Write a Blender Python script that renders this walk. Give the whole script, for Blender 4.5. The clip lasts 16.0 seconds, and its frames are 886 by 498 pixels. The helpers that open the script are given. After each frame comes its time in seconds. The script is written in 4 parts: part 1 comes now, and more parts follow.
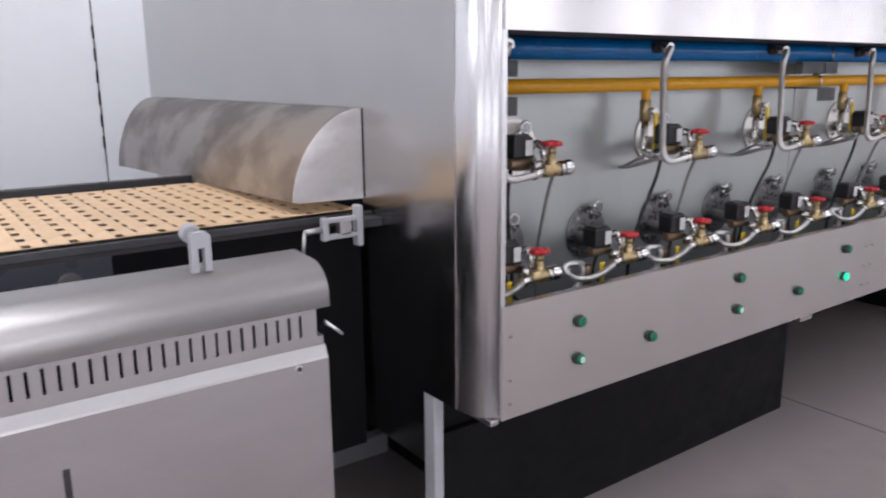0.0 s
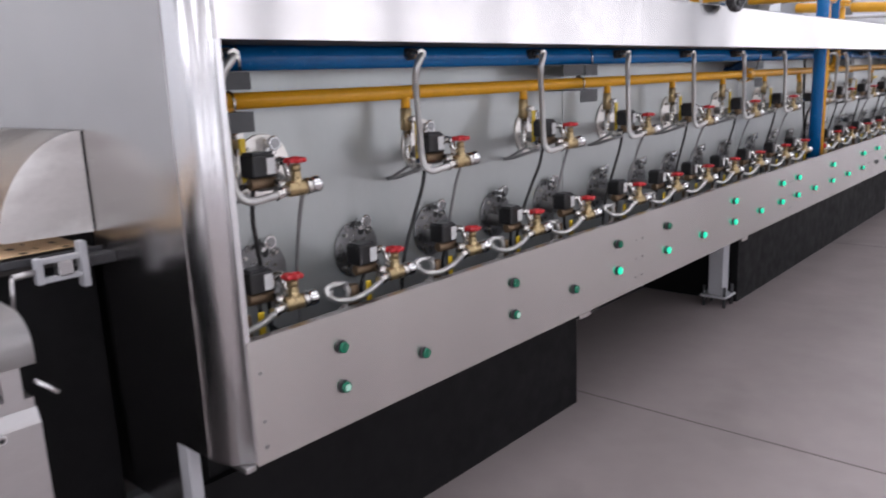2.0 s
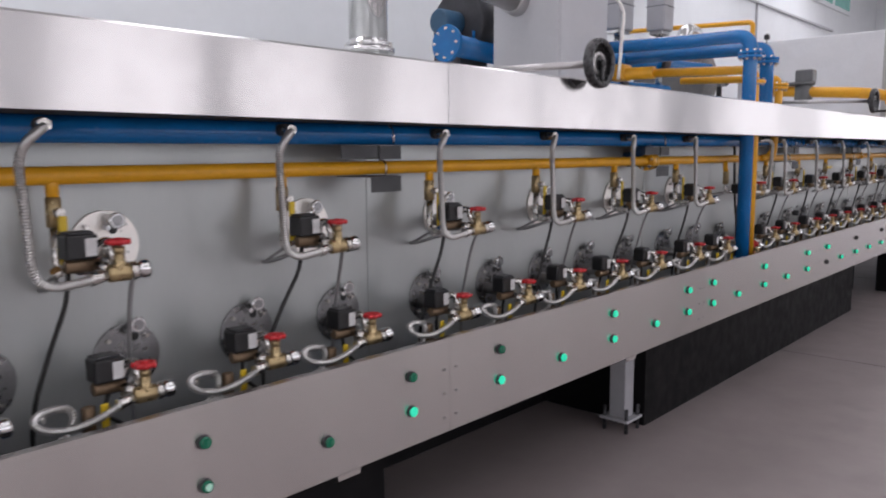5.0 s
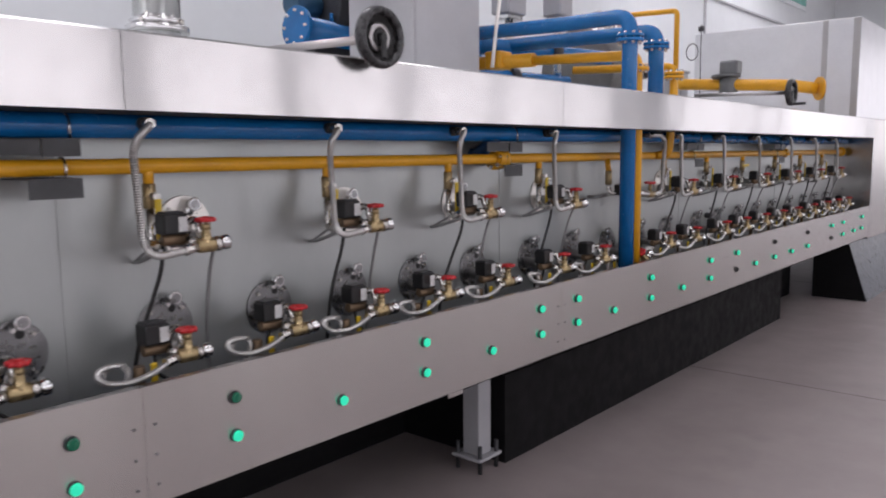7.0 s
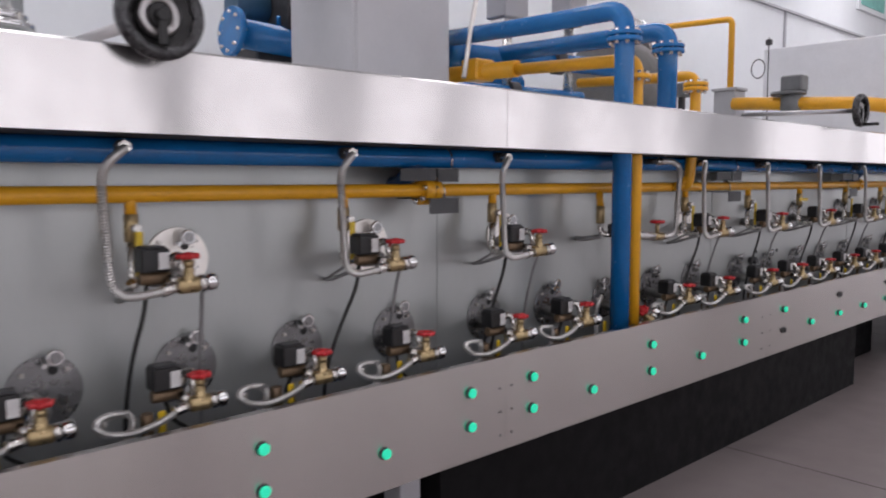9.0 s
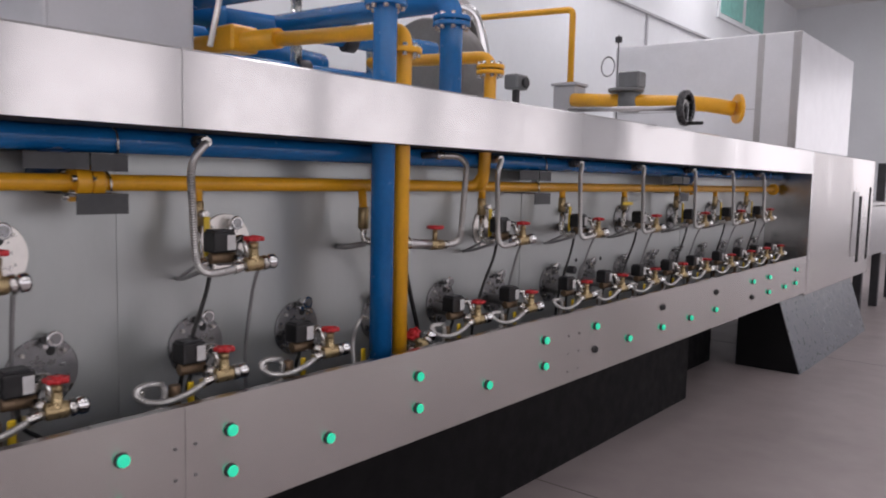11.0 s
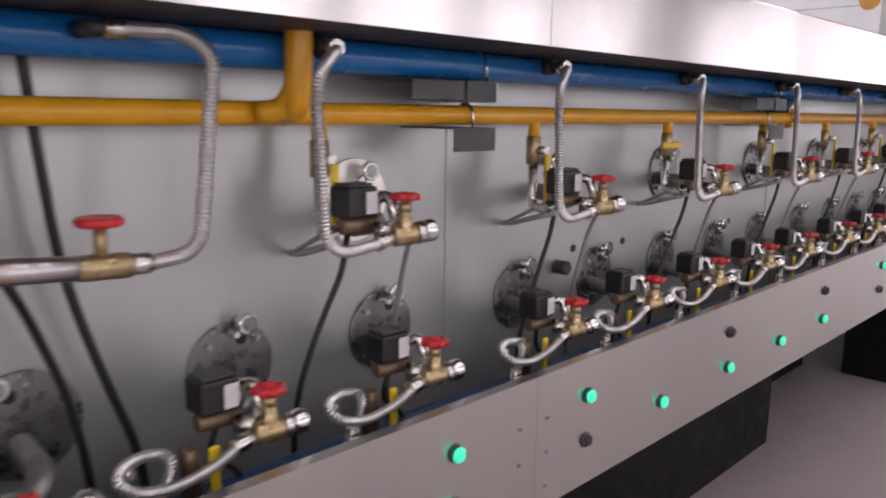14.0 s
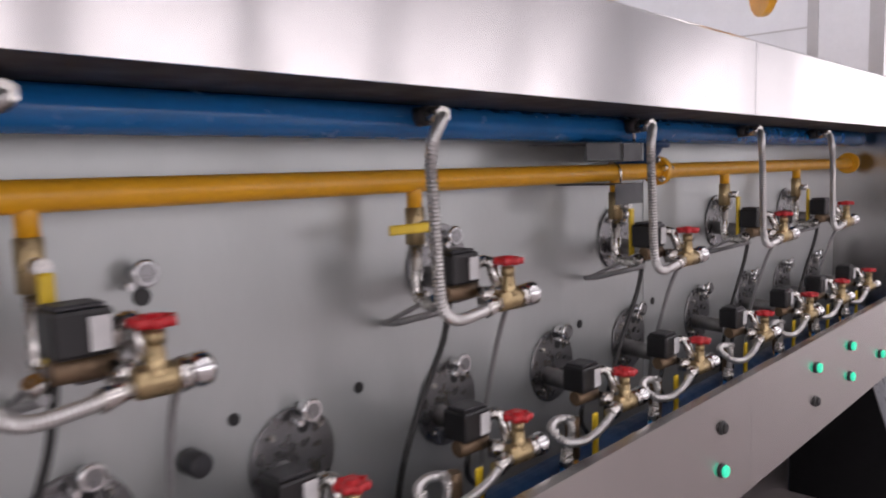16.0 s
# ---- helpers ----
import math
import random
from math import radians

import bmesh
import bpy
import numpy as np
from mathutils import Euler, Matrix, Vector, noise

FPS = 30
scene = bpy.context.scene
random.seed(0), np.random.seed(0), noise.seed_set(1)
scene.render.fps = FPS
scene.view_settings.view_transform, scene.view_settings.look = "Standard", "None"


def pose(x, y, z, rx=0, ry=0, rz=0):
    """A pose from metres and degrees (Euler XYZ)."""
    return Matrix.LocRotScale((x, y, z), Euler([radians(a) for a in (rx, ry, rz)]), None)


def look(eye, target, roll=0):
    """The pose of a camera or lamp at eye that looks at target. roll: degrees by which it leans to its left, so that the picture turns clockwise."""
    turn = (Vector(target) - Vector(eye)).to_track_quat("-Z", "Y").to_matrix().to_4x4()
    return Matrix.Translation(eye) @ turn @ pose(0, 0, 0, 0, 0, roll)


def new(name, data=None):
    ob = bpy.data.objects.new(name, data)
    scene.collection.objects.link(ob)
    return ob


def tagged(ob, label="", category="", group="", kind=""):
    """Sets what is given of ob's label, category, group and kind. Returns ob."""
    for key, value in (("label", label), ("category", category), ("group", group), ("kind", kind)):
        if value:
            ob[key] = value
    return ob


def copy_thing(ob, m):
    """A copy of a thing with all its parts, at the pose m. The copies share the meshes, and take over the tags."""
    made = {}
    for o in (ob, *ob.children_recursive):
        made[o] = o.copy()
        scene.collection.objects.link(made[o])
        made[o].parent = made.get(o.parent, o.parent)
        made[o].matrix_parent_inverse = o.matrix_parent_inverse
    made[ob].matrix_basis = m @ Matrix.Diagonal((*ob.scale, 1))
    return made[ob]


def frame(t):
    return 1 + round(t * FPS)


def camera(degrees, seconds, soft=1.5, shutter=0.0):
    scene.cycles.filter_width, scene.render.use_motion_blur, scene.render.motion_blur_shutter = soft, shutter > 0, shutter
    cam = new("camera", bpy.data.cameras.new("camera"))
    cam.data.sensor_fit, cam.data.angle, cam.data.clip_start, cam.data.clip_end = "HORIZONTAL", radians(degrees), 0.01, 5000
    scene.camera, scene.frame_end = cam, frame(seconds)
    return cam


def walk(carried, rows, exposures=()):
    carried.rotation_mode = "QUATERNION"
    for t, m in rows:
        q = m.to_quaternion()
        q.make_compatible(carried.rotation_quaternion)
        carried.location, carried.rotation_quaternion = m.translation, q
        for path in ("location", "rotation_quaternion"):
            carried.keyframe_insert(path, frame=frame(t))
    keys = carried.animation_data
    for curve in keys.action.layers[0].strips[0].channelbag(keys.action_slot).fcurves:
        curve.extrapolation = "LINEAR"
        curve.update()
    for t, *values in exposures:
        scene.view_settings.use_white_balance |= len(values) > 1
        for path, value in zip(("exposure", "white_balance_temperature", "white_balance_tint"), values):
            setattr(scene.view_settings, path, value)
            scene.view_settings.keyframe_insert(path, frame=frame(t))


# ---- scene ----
cam = camera(60.3, 16.0, soft=2.0, shutter=0.5)
PATH = [
    (0, (-1.293, -1.511, 1.542), (-0.148, 0.068, 1.101), -0.5),
    (0.5, (-1.241, -1.543, 1.544), (-0.023, -0.014, 1.122), -0.8),
    (1, (-1.196, -1.56, 1.54), (0.116, -0.107, 1.13), -1.4),
    (1.5, (-1.116, -1.582, 1.531), (0.276, -0.205, 1.124), -2.2),
    (2, (-1.008, -1.562, 1.542), (0.449, -0.261, 1.112), -2.3),
    (2.5, (-0.84, -1.484, 1.54), (0.68, -0.239, 1.166), -2.8),
    (3, (-0.651, -1.475, 1.536), (0.879, -0.238, 1.18), -2.9),
    (3.5, (-0.426, -1.513, 1.525), (1.079, -0.232, 1.219), -2.4),
    (3.7, (-0.344, -1.521, 1.54), (1.153, -0.23, 1.237), -1.7),
    (5.8, (0.492, -1.803, 1.562), (1.966, -0.47, 1.339), -0.2),
    (6, (0.597, -1.806, 1.556), (2.09, -0.492, 1.346), -0.1),
    (6.5, (0.859, -1.849, 1.544), (2.376, -0.565, 1.319), -0.7),
    (7, (1.098, -1.894, 1.538), (2.599, -0.596, 1.289), -0.6),
    (7.5, (1.362, -1.932, 1.537), (2.822, -0.58, 1.331), -0.2),
    (8, (1.635, -1.895, 1.551), (3.049, -0.495, 1.348), -0.0),
    (8.5, (1.9, -1.824, 1.533), (3.269, -0.378, 1.35), -0.3),
    (9, (2.186, -1.786, 1.545), (3.539, -0.324, 1.366), -0.1),
    (9.5, (2.456, -1.787, 1.583), (3.86, -0.375, 1.391), 1.2),
    (10, (2.678, -1.812, 1.556), (4.19, -0.516, 1.372), 1.3),
    (10.2, (2.748, -1.825, 1.54), (4.302, -0.578, 1.361), 1.3),
    (12.5, (3.812, -1.372, 1.548), (5.309, -0.066, 1.32), 1.0),
    (13, (4.165, -1.211, 1.544), (5.64, 0.111, 1.272), 1.2),
    (13.5, (4.536, -1.088, 1.538), (5.969, 0.271, 1.218), 1.6),
    (14, (4.879, -1.0, 1.518), (6.283, 0.38, 1.163), 0.8),
    (14.5, (5.173, -0.851, 1.519), (6.645, 0.447, 1.132), 0.9),
    (15, (5.454, -0.775, 1.523), (6.986, 0.467, 1.189), 1.0),
    (15.5, (5.783, -0.82, 1.543), (7.283, 0.481, 1.308), -0.4),
    (16, (6.163, -0.806, 1.529), (7.618, 0.552, 1.324), -1.6),
]
walk(cam, [(t, look(eye, target, roll)) for t, eye, target, roll in PATH],
     exposures=[(0, -0.01, 6120, 15), (3.2, -0.06, 6220, 16), (3.7, -0.18, 6250, 16), (6, -0.46, 6330, 18), (8, -0.37, 6340, 18), (10, -0.54, 6400, 18), (13, -0.40, 6560, 23), (14, 0.0, 6580, 23), (14.6, 0.30, 6560, 23), (15.2, 0.22, 6560, 23), (16, -0.05, 6540, 22)])

# ---- world, large lights, exposure ----
world = bpy.data.worlds.new("world")
scene.world = world
world.use_nodes = True
_bg = world.node_tree.nodes["Background"]
_sky = world.node_tree.nodes.new("ShaderNodeTexSky")
_sky.sky_type, _sky.sun_disc = "NISHITA", False
_sky.sun_elevation, _sky.sun_rotation = radians(42), radians(200)
world.node_tree.links.new(_sky.outputs[0], _bg.inputs[0])
_bg.inputs[1].default_value = 0.12

WIN_Y = -9.0          # wall with the windows, behind the walker
WIN_XS = [-6.2 + 2.9 * i for i in range(10)]
WIN_W, WIN_Z0, WIN_Z1 = 2.3, 0.95, 4.2
X0, X1, YB, YF, ZC = -9.0, 24.0, 3.9, WIN_Y, 6.0
END_YS = [-7.2, -4.3, -1.4]


def area_light(name, eye, target, w, h, watts):
    ld = bpy.data.lights.new(name, "AREA")
    ld.shape, ld.size, ld.size_y, ld.energy, ld.color = "RECTANGLE", w, h, watts, (1.0, 0.985, 0.98)
    new(name, ld).matrix_world = look(eye, target)


ZM = (WIN_Z0 + WIN_Z1) / 2
for wx in WIN_XS:
    area_light("window_light", (wx, WIN_Y - 0.02, ZM), (wx, 5, ZM), WIN_W, WIN_Z1 - WIN_Z0, 42)
for wy in END_YS:
    # right end lamps are added, unseen, so the far hood reflects brightness
    area_light("window_light", (X1 + 0.02, wy, ZM), (0, wy, ZM), WIN_W, WIN_Z1 - WIN_Z0, 42)
    area_light("window_light", (X0 - 0.02, wy, ZM), (5, wy, ZM), WIN_W, WIN_Z1 - WIN_Z0, 42)
for sx in (-5.5, -1.0, 3.5, 8.0, 12.5, 17.0):     # unseen fill lamps added under the roof for soft light
    area_light("overhead_fill", (sx, -3.4, ZC - 0.03), (sx, -3.4, 0), 1.2, 6.5, 80)
    area_light("overhead_fill", (sx, 2.2, ZC - 0.03), (sx, 2.2, 0), 1.2, 2.6, 95)


# ---- materials ----
def material(name, color, rough=0.5, metal=0.0, var=0.12, scale=6.0, bump=0.0, bscale=60.0, stretch=(1, 1, 1), rvar=0.1, spots=None, spot_at=(0.62, 0.7), spot_scale=5.0, rnd=0.0, coat=0.0):
    m = bpy.data.materials.new(name)
    m.use_nodes = True
    t = m.node_tree
    b = t.nodes["Principled BSDF"]
    b.inputs["Metallic"].default_value = metal
    b.inputs["Coat Weight"].default_value = coat
    tc = t.nodes.new("ShaderNodeTexCoord")
    mp = t.nodes.new("ShaderNodeMapping")
    mp.inputs["Scale"].default_value = stretch
    t.links.new(tc.outputs["Object"], mp.inputs[0])

    def nz(s, detail=4):
        n = t.nodes.new("ShaderNodeTexNoise")
        n.inputs["Scale"].default_value, n.inputs["Detail"].default_value = s, detail
        t.links.new(mp.outputs[0], n.inputs["Vector"])
        return n.outputs["Fac"]

    def ramp(src, lo, hi, a, c):
        r = t.nodes.new("ShaderNodeMapRange")
        r.inputs[1].default_value, r.inputs[2].default_value, r.inputs[3].default_value, r.inputs[4].default_value = lo, hi, a, c
        t.links.new(src, r.inputs[0])
        return r.outputs[0]

    def mul(src, fac):
        x = t.nodes.new("ShaderNodeMix")
        x.data_type, x.blend_type = "RGBA", "MULTIPLY"
        x.inputs[0].default_value = 1.0
        if isinstance(src, tuple):
            x.inputs[6].default_value = src
        else:
            t.links.new(src, x.inputs[6])
        t.links.new(fac, x.inputs[7])
        return x.outputs[2]

    col = mul((*color, 1), ramp(nz(scale), 0.3, 0.7, 1 - var, 1 + var))
    col = mul(col, ramp(nz(scale * 9), 0.3, 0.7, 1 - var * 0.5, 1 + var * 0.5))
    if rnd:
        oi = t.nodes.new("ShaderNodeObjectInfo")
        col = mul(col, ramp(oi.outputs["Random"], 0, 1, 1 - rnd, 1 + rnd))
    if spots:
        x = t.nodes.new("ShaderNodeMix")
        x.data_type = "RGBA"
        t.links.new(ramp(nz(spot_scale, 6), spot_at[0], spot_at[1], 0, 1), x.inputs[0])
        t.links.new(col, x.inputs[6])
        x.inputs[7].default_value = (*spots, 1)
        col = x.outputs[2]
    t.links.new(col, b.inputs["Base Color"])
    t.links.new(ramp(nz(scale * 3), 0.3, 0.7, max(0.03, rough - rvar), min(1, rough + rvar)), b.inputs["Roughness"])
    if bump:
        bn = t.nodes.new("ShaderNodeBump")
        bn.inputs["Strength"].default_value, bn.inputs["Distance"].default_value = bump, 0.004
        t.links.new(nz(bscale), bn.inputs["Height"])
        t.links.new(bn.outputs[0], b.inputs["Normal"])
    return m


def glow_material(name, color, strength):
    m = material(name, color, 0.25)
    b = m.node_tree.nodes["Principled BSDF"]
    b.inputs["Emission Color"].default_value = (*color, 1)
    b.inputs["Emission Strength"].default_value = strength
    return m


def steel(name, color=(0.62, 0.60, 0.59), rough=0.27, stretch=(1.0, 1.0, 30.0), bump=0.03, wave=0.0, wscale=1.6, rvar=0.05, aniso=0.0, across=(0, 0, 1), var=0.05, spots=None, spot_at=(0.5, 0.6), spot_scale=4.0):
    m = material(name, color, rough, 1.0, var, 5.0, bump, 40.0, stretch, rvar, spots, spot_at, spot_scale)
    if aniso:     # brushed finish: reflections smear across the brush lines
        t = m.node_tree
        b = t.nodes["Principled BSDF"]
        b.inputs["Anisotropic"].default_value = aniso
        c = t.nodes.new("ShaderNodeCombineXYZ")
        for k in range(3):
            c.inputs[k].default_value = across[k]
        t.links.new(c.outputs[0], b.inputs["Tangent"])
    if wave:      # slow waviness of thin sheet
        t = m.node_tree
        b = t.nodes["Principled BSDF"]
        tc = t.nodes.new("ShaderNodeTexCoord")
        n = t.nodes.new("ShaderNodeTexNoise")
        n.inputs["Scale"].default_value, n.inputs["Detail"].default_value = wscale, 0.5
        t.links.new(tc.outputs["Object"], n.inputs["Vector"])
        bn = t.nodes.new("ShaderNodeBump")
        bn.inputs["Strength"].default_value, bn.inputs["Distance"].default_value = 1.0, wave
        t.links.new(n.outputs["Fac"], bn.inputs["Height"])
        old = b.inputs["Normal"].links
        if old:
            t.links.new(old[0].from_socket, bn.inputs["Normal"])
        t.links.new(bn.outputs[0], b.inputs["Normal"])
    return m


STEEL = steel("brushed_steel", (0.53, 0.50, 0.485), 0.25, (3.5, 3.5, 0.12), bump=0.0, wave=0.018, wscale=1.2, aniso=0.93, var=0.025, rvar=0.0)
STEEL_HOOD = steel("brushed_steel_hood", (0.63, 0.61, 0.605), 0.20, (1, 1, 1), bump=0.0, wave=0.006, wscale=2.2, aniso=0.86, var=0.02, rvar=0.02)
STEEL_POLISHED = steel("polished_column_steel", (0.68, 0.67, 0.68), 0.25, (1, 1, 0.3), bump=0.0, aniso=0.80, var=0.01, rvar=0.0)
STEEL_END = steel("brushed_steel_end", (0.50, 0.485, 0.48), 0.22, (1, 1, 1), bump=0.0, var=0.03, rvar=0.02)
STEEL_COVER = steel("brushed_steel_cover", (0.70, 0.68, 0.675), 0.31, (1, 1, 1), bump=0.0, var=0.02, rvar=0.015)
STEEL_SMEARED = steel("smeared_steel", (0.66, 0.63, 0.615), 0.56, (1, 1, 1.6), bump=0.0, wave=0.003, wscale=4.0, rvar=0.08, spots=(0.93, 0.91, 0.89), spot_at=(0.44, 0.58), spot_scale=3.0)
STEEL_DULL = steel("dull_steel", (0.50, 0.485, 0.485), 0.36, (1, 1, 3), bump=0.0, var=0.03, rvar=0.02)
STEEL_SMEARED.node_tree.nodes["Principled BSDF"].inputs["Metallic"].default_value = 0.7
STEEL_COVER.node_tree.nodes["Principled BSDF"].inputs["Metallic"].default_value = 0.7
CHROME = material("chrome", (0.75, 0.75, 0.75), 0.10, 1.0, 0.04)
ZINC = steel("zinc_sheet", (0.455, 0.475, 0.468), 0.33, (2, 2, 0.6), 0.0, wave=0.0014, wscale=1.3, rvar=0.015, aniso=0.4, var=0.02)
ZINC.node_tree.nodes["Principled BSDF"].inputs["Metallic"].default_value = 0.56
ZINC_DARK = material("zinc_bracket", (0.065, 0.067, 0.07), 0.5, 0.2, 0.1)
GREY_PAINT = material("grey_paint", (0.42, 0.42, 0.44), 0.45, 0.0, 0.04)
BLUE = material("blue_paint", (0.006, 0.145, 0.41), 0.22, 0.0, 0.10, 8, rvar=0.06)
# same blue paint, darkened for pipes that lie in the recess shade
BLUE_SHADED = material("shaded_blue_paint", (0.005, 0.045, 0.135), 0.4, 0.0, 0.15, 8)
YELLOW = material("yellow_paint", (0.80, 0.385, 0.014), 0.34, 0.0, 0.08, 8, rvar=0.06)
HANDLE_YELLOW = material("yellow_vinyl", (0.75, 0.52, 0.02), 0.4)
RED = material("red_paint", (0.52, 0.02, 0.025), 0.35)
BRASS = material("brass", (0.40, 0.305, 0.165), 0.34, 0.8, 0.15, 20)
BRONZE = material("cast_bronze", (0.19, 0.13, 0.08), 0.5, 0.6, 0.2, 20)
CAST_GREY = material("cast_aluminium", (0.30, 0.295, 0.29), 0.42, 0.75, 0.15, 25)
# near-black colour carries the shade under the hood
SHADED_UNDERSIDE = material("shaded_underside", (0.034, 0.030, 0.031), 0.6, 0.0, 0.15, 5)
NICKEL = material("nickel_fitting", (0.62, 0.60, 0.57), 0.26, 1.0, 0.08, 20)
FLANGE = material("flange_plate", (0.29, 0.29, 0.295), 0.30, 0.9, 0.12, 12)
GASKET = material("pale_flange_plate", (0.92, 0.885, 0.84), 0.34, 0.65, 0.05)
BLACK_PLASTIC = material("black_plastic", (0.012, 0.012, 0.013), 0.4)
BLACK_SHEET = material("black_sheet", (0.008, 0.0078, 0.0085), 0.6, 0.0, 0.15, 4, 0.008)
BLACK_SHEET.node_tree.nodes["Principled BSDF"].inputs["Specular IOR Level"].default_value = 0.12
LABEL = material("white_label", (0.72, 0.72, 0.72), 0.5)
HOSE = material("braided_hose", (0.60, 0.59, 0.575), 0.32, 0.8, 0.06, 40, rvar=0.03)
CONDUIT = material("grey_conduit", (0.33, 0.33, 0.33), 0.42, 0.5, 0.08, 40)
CABLE = material("black_cable", (0.012, 0.012, 0.012), 0.45)
CONCRETE = material("painted_floor", (0.335, 0.29, 0.285), 0.42, 0.0, 0.05, 1.2, 0.015, 25, rvar=0.07, spots=(0.27, 0.235, 0.23), spot_at=(0.60, 0.78), spot_scale=1.3)
JOINT = material("floor_joint", (0.15, 0.13, 0.125), 0.8)
WHITE_WALL = material("white_wall_panel", (0.78, 0.805, 0.825), 0.38, 0.0, 0.02, 1.5)
WHITE_CEIL = material("white_ceiling", (0.80, 0.80, 0.80), 0.7, 0.0, 0.02)
BELT = material("wooden_belt", (0.64, 0.44, 0.255), 0.55, 0.0, 0.08, 12, rnd=0.06)
BELT_DARK = material("belt_bed", (0.035, 0.03, 0.028), 0.6)
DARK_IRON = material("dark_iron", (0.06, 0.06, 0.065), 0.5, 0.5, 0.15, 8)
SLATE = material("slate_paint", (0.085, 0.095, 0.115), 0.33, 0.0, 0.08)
VALVE_GREY = material("valve_grey", (0.17, 0.175, 0.18), 0.45, 0.2)
GREEN_ON = glow_material("green_lamp_lit", (0.01, 0.62, 0.36), 0.9)
GREEN_OFF = material("green_lamp_unlit", (0.004, 0.13, 0.07), 0.2)
GREEN_PALE = glow_material("pale_green_lens", (0.35, 0.62, 0.50), 0.15)
DARK_CAP = material("dark_cap", (0.05, 0.05, 0.05), 0.4)
GLASS_GREEN = material("green_window_glass", (0.25, 0.62, 0.55), 0.1)
GLASS = material("daylight_pane", (0.85, 0.88, 0.9), 0.1)


# ---- mesh helpers ----
def part(name, bm, mat, parent=None, label=""):
    me = bpy.data.meshes.new(name)
    bm.normal_update()
    bm.to_mesh(me)
    bm.free()
    me.materials.append(mat)
    ob = new(name, me)
    if parent is not None:
        ob.parent = parent
    if label:
        tagged(ob, label)
    return ob


def thing(name, at, label, category, group="", kind=""):
    ob = new(name)
    ob.location = at
    return tagged(ob, label, category, group, kind)


def box(x0, y0, z0, x1, y1, z1, bevel=0.0, bm=None, seg=1):
    bm = bm or bmesh.new()
    g = bmesh.ops.create_cube(bm, size=1.0, matrix=Matrix.LocRotScale(((x0 + x1) / 2, (y0 + y1) / 2, (z0 + z1) / 2), None, (abs(x1 - x0), abs(y1 - y0), abs(z1 - z0))))
    if bevel:
        vs = set(g["verts"])
        bmesh.ops.bevel(bm, geom=[e for e in bm.edges if e.verts[0] in vs], offset=bevel, segments=seg, affect="EDGES", profile=0.5)
    return bm


def prism(profile, axis, a, b, bm=None):
    """A closed outline, extruded along one axis from a to b. Outline pairs are the other two axes in order."""
    bm = bm or bmesh.new()

    def at(p, v):
        return {"x": (v, p[0], p[1]), "y": (p[0], v, p[1]), "z": (p[0], p[1], v)}[axis]

    lo, hi = [bm.verts.new(at(p, a)) for p in profile], [bm.verts.new(at(p, b)) for p in profile]
    n = len(profile)
    fs = [bm.faces.new((lo[i], lo[(i + 1) % n], hi[(i + 1) % n], hi[i])) for i in range(n)]
    fs += [bm.faces.new(lo[::-1]), bm.faces.new(hi)]
    bmesh.ops.recalc_face_normals(bm, faces=fs)
    return bm


def cyl(p, q, r, seg=16, bm=None, r2=None, bevel=0.0):
    bm = bm or bmesh.new()
    p, q = Vector(p), Vector(q)
    d = q - p
    m = Matrix.Translation((p + q) / 2) @ d.to_track_quat("Z", "Y").to_matrix().to_4x4()
    g = bmesh.ops.create_cone(bm, cap_ends=True, segments=seg, radius1=r, radius2=r if r2 is None else r2, depth=d.length, matrix=m)
    vs = set(g["verts"])
    for f in bm.faces:
        if all(v in vs for v in f.verts):
            f.smooth = len(f.verts) == 4
    if bevel:
        bmesh.ops.bevel(bm, geom=[e for e in bm.edges if e.verts[0] in vs and e.verts[1] in vs and any(len(f.verts) > 4 for f in e.link_faces)], offset=bevel, segments=1, affect="EDGES")
    return bm


def rounded(points, radius, n=6):
    """A polyline with its inner corners rounded."""
    P = [Vector(p) for p in points]
    out = [P[0]]
    for a, b, c in zip(P, P[1:], P[2:]):
        u, v = (a - b), (c - b)
        r = min(radius, u.length * 0.49, v.length * 0.49)
        s, e = b + u.normalized() * r, b + v.normalized() * r
        for i in range(n + 1):
            k = i / n
            out.append(s * (1 - k) ** 2 + b * 2 * k * (1 - k) + e * k ** 2)
    out.append(P[-1])
    return out


def resample(path, step):
    out, left = [path[0]], step
    for a, b in zip(path, path[1:]):
        d = (b - a).length
        pos = left
        while pos <= d:
            out.append(a + (b - a) * (pos / d))
            pos += step
        left = pos - d
    out.append(path[-1])
    return out


def tube(path, r, seg=10, bm=None, ribs=0.0, rib_step=0.0):
    """A round tube along a path; ribs: depth of corrugation."""
    bm = bm or bmesh.new()
    P = [Vector(p) for p in path]
    if ribs:
        P = resample(P, rib_step)
    P = [p for i, p in enumerate(P) if i == 0 or (p - P[i - 1]).length > 1e-5]
    rings, side = [], None
    for i, p in enumerate(P):
        d = (P[min(i + 1, len(P) - 1)] - P[max(i - 1, 0)]).normalized()
        if side is None:
            side = d.orthogonal().normalized()
        side = (side - d * side.dot(d)).normalized()
        up = d.cross(side)
        rr = r - (ribs if ribs and i % 2 else 0)
        rings.append([bm.verts.new(p + (side * math.cos(k * math.tau / seg) + up * math.sin(k * math.tau / seg)) * rr) for k in range(seg)])
    for a, b in zip(rings, rings[1:]):
        for k in range(seg):
            f = bm.faces.new((a[k], a[(k + 1) % seg], b[(k + 1) % seg], b[k]))
            f.smooth = not ribs
    bm.faces.new(rings[0][::-1])
    bm.faces.new(rings[-1])
    return bm


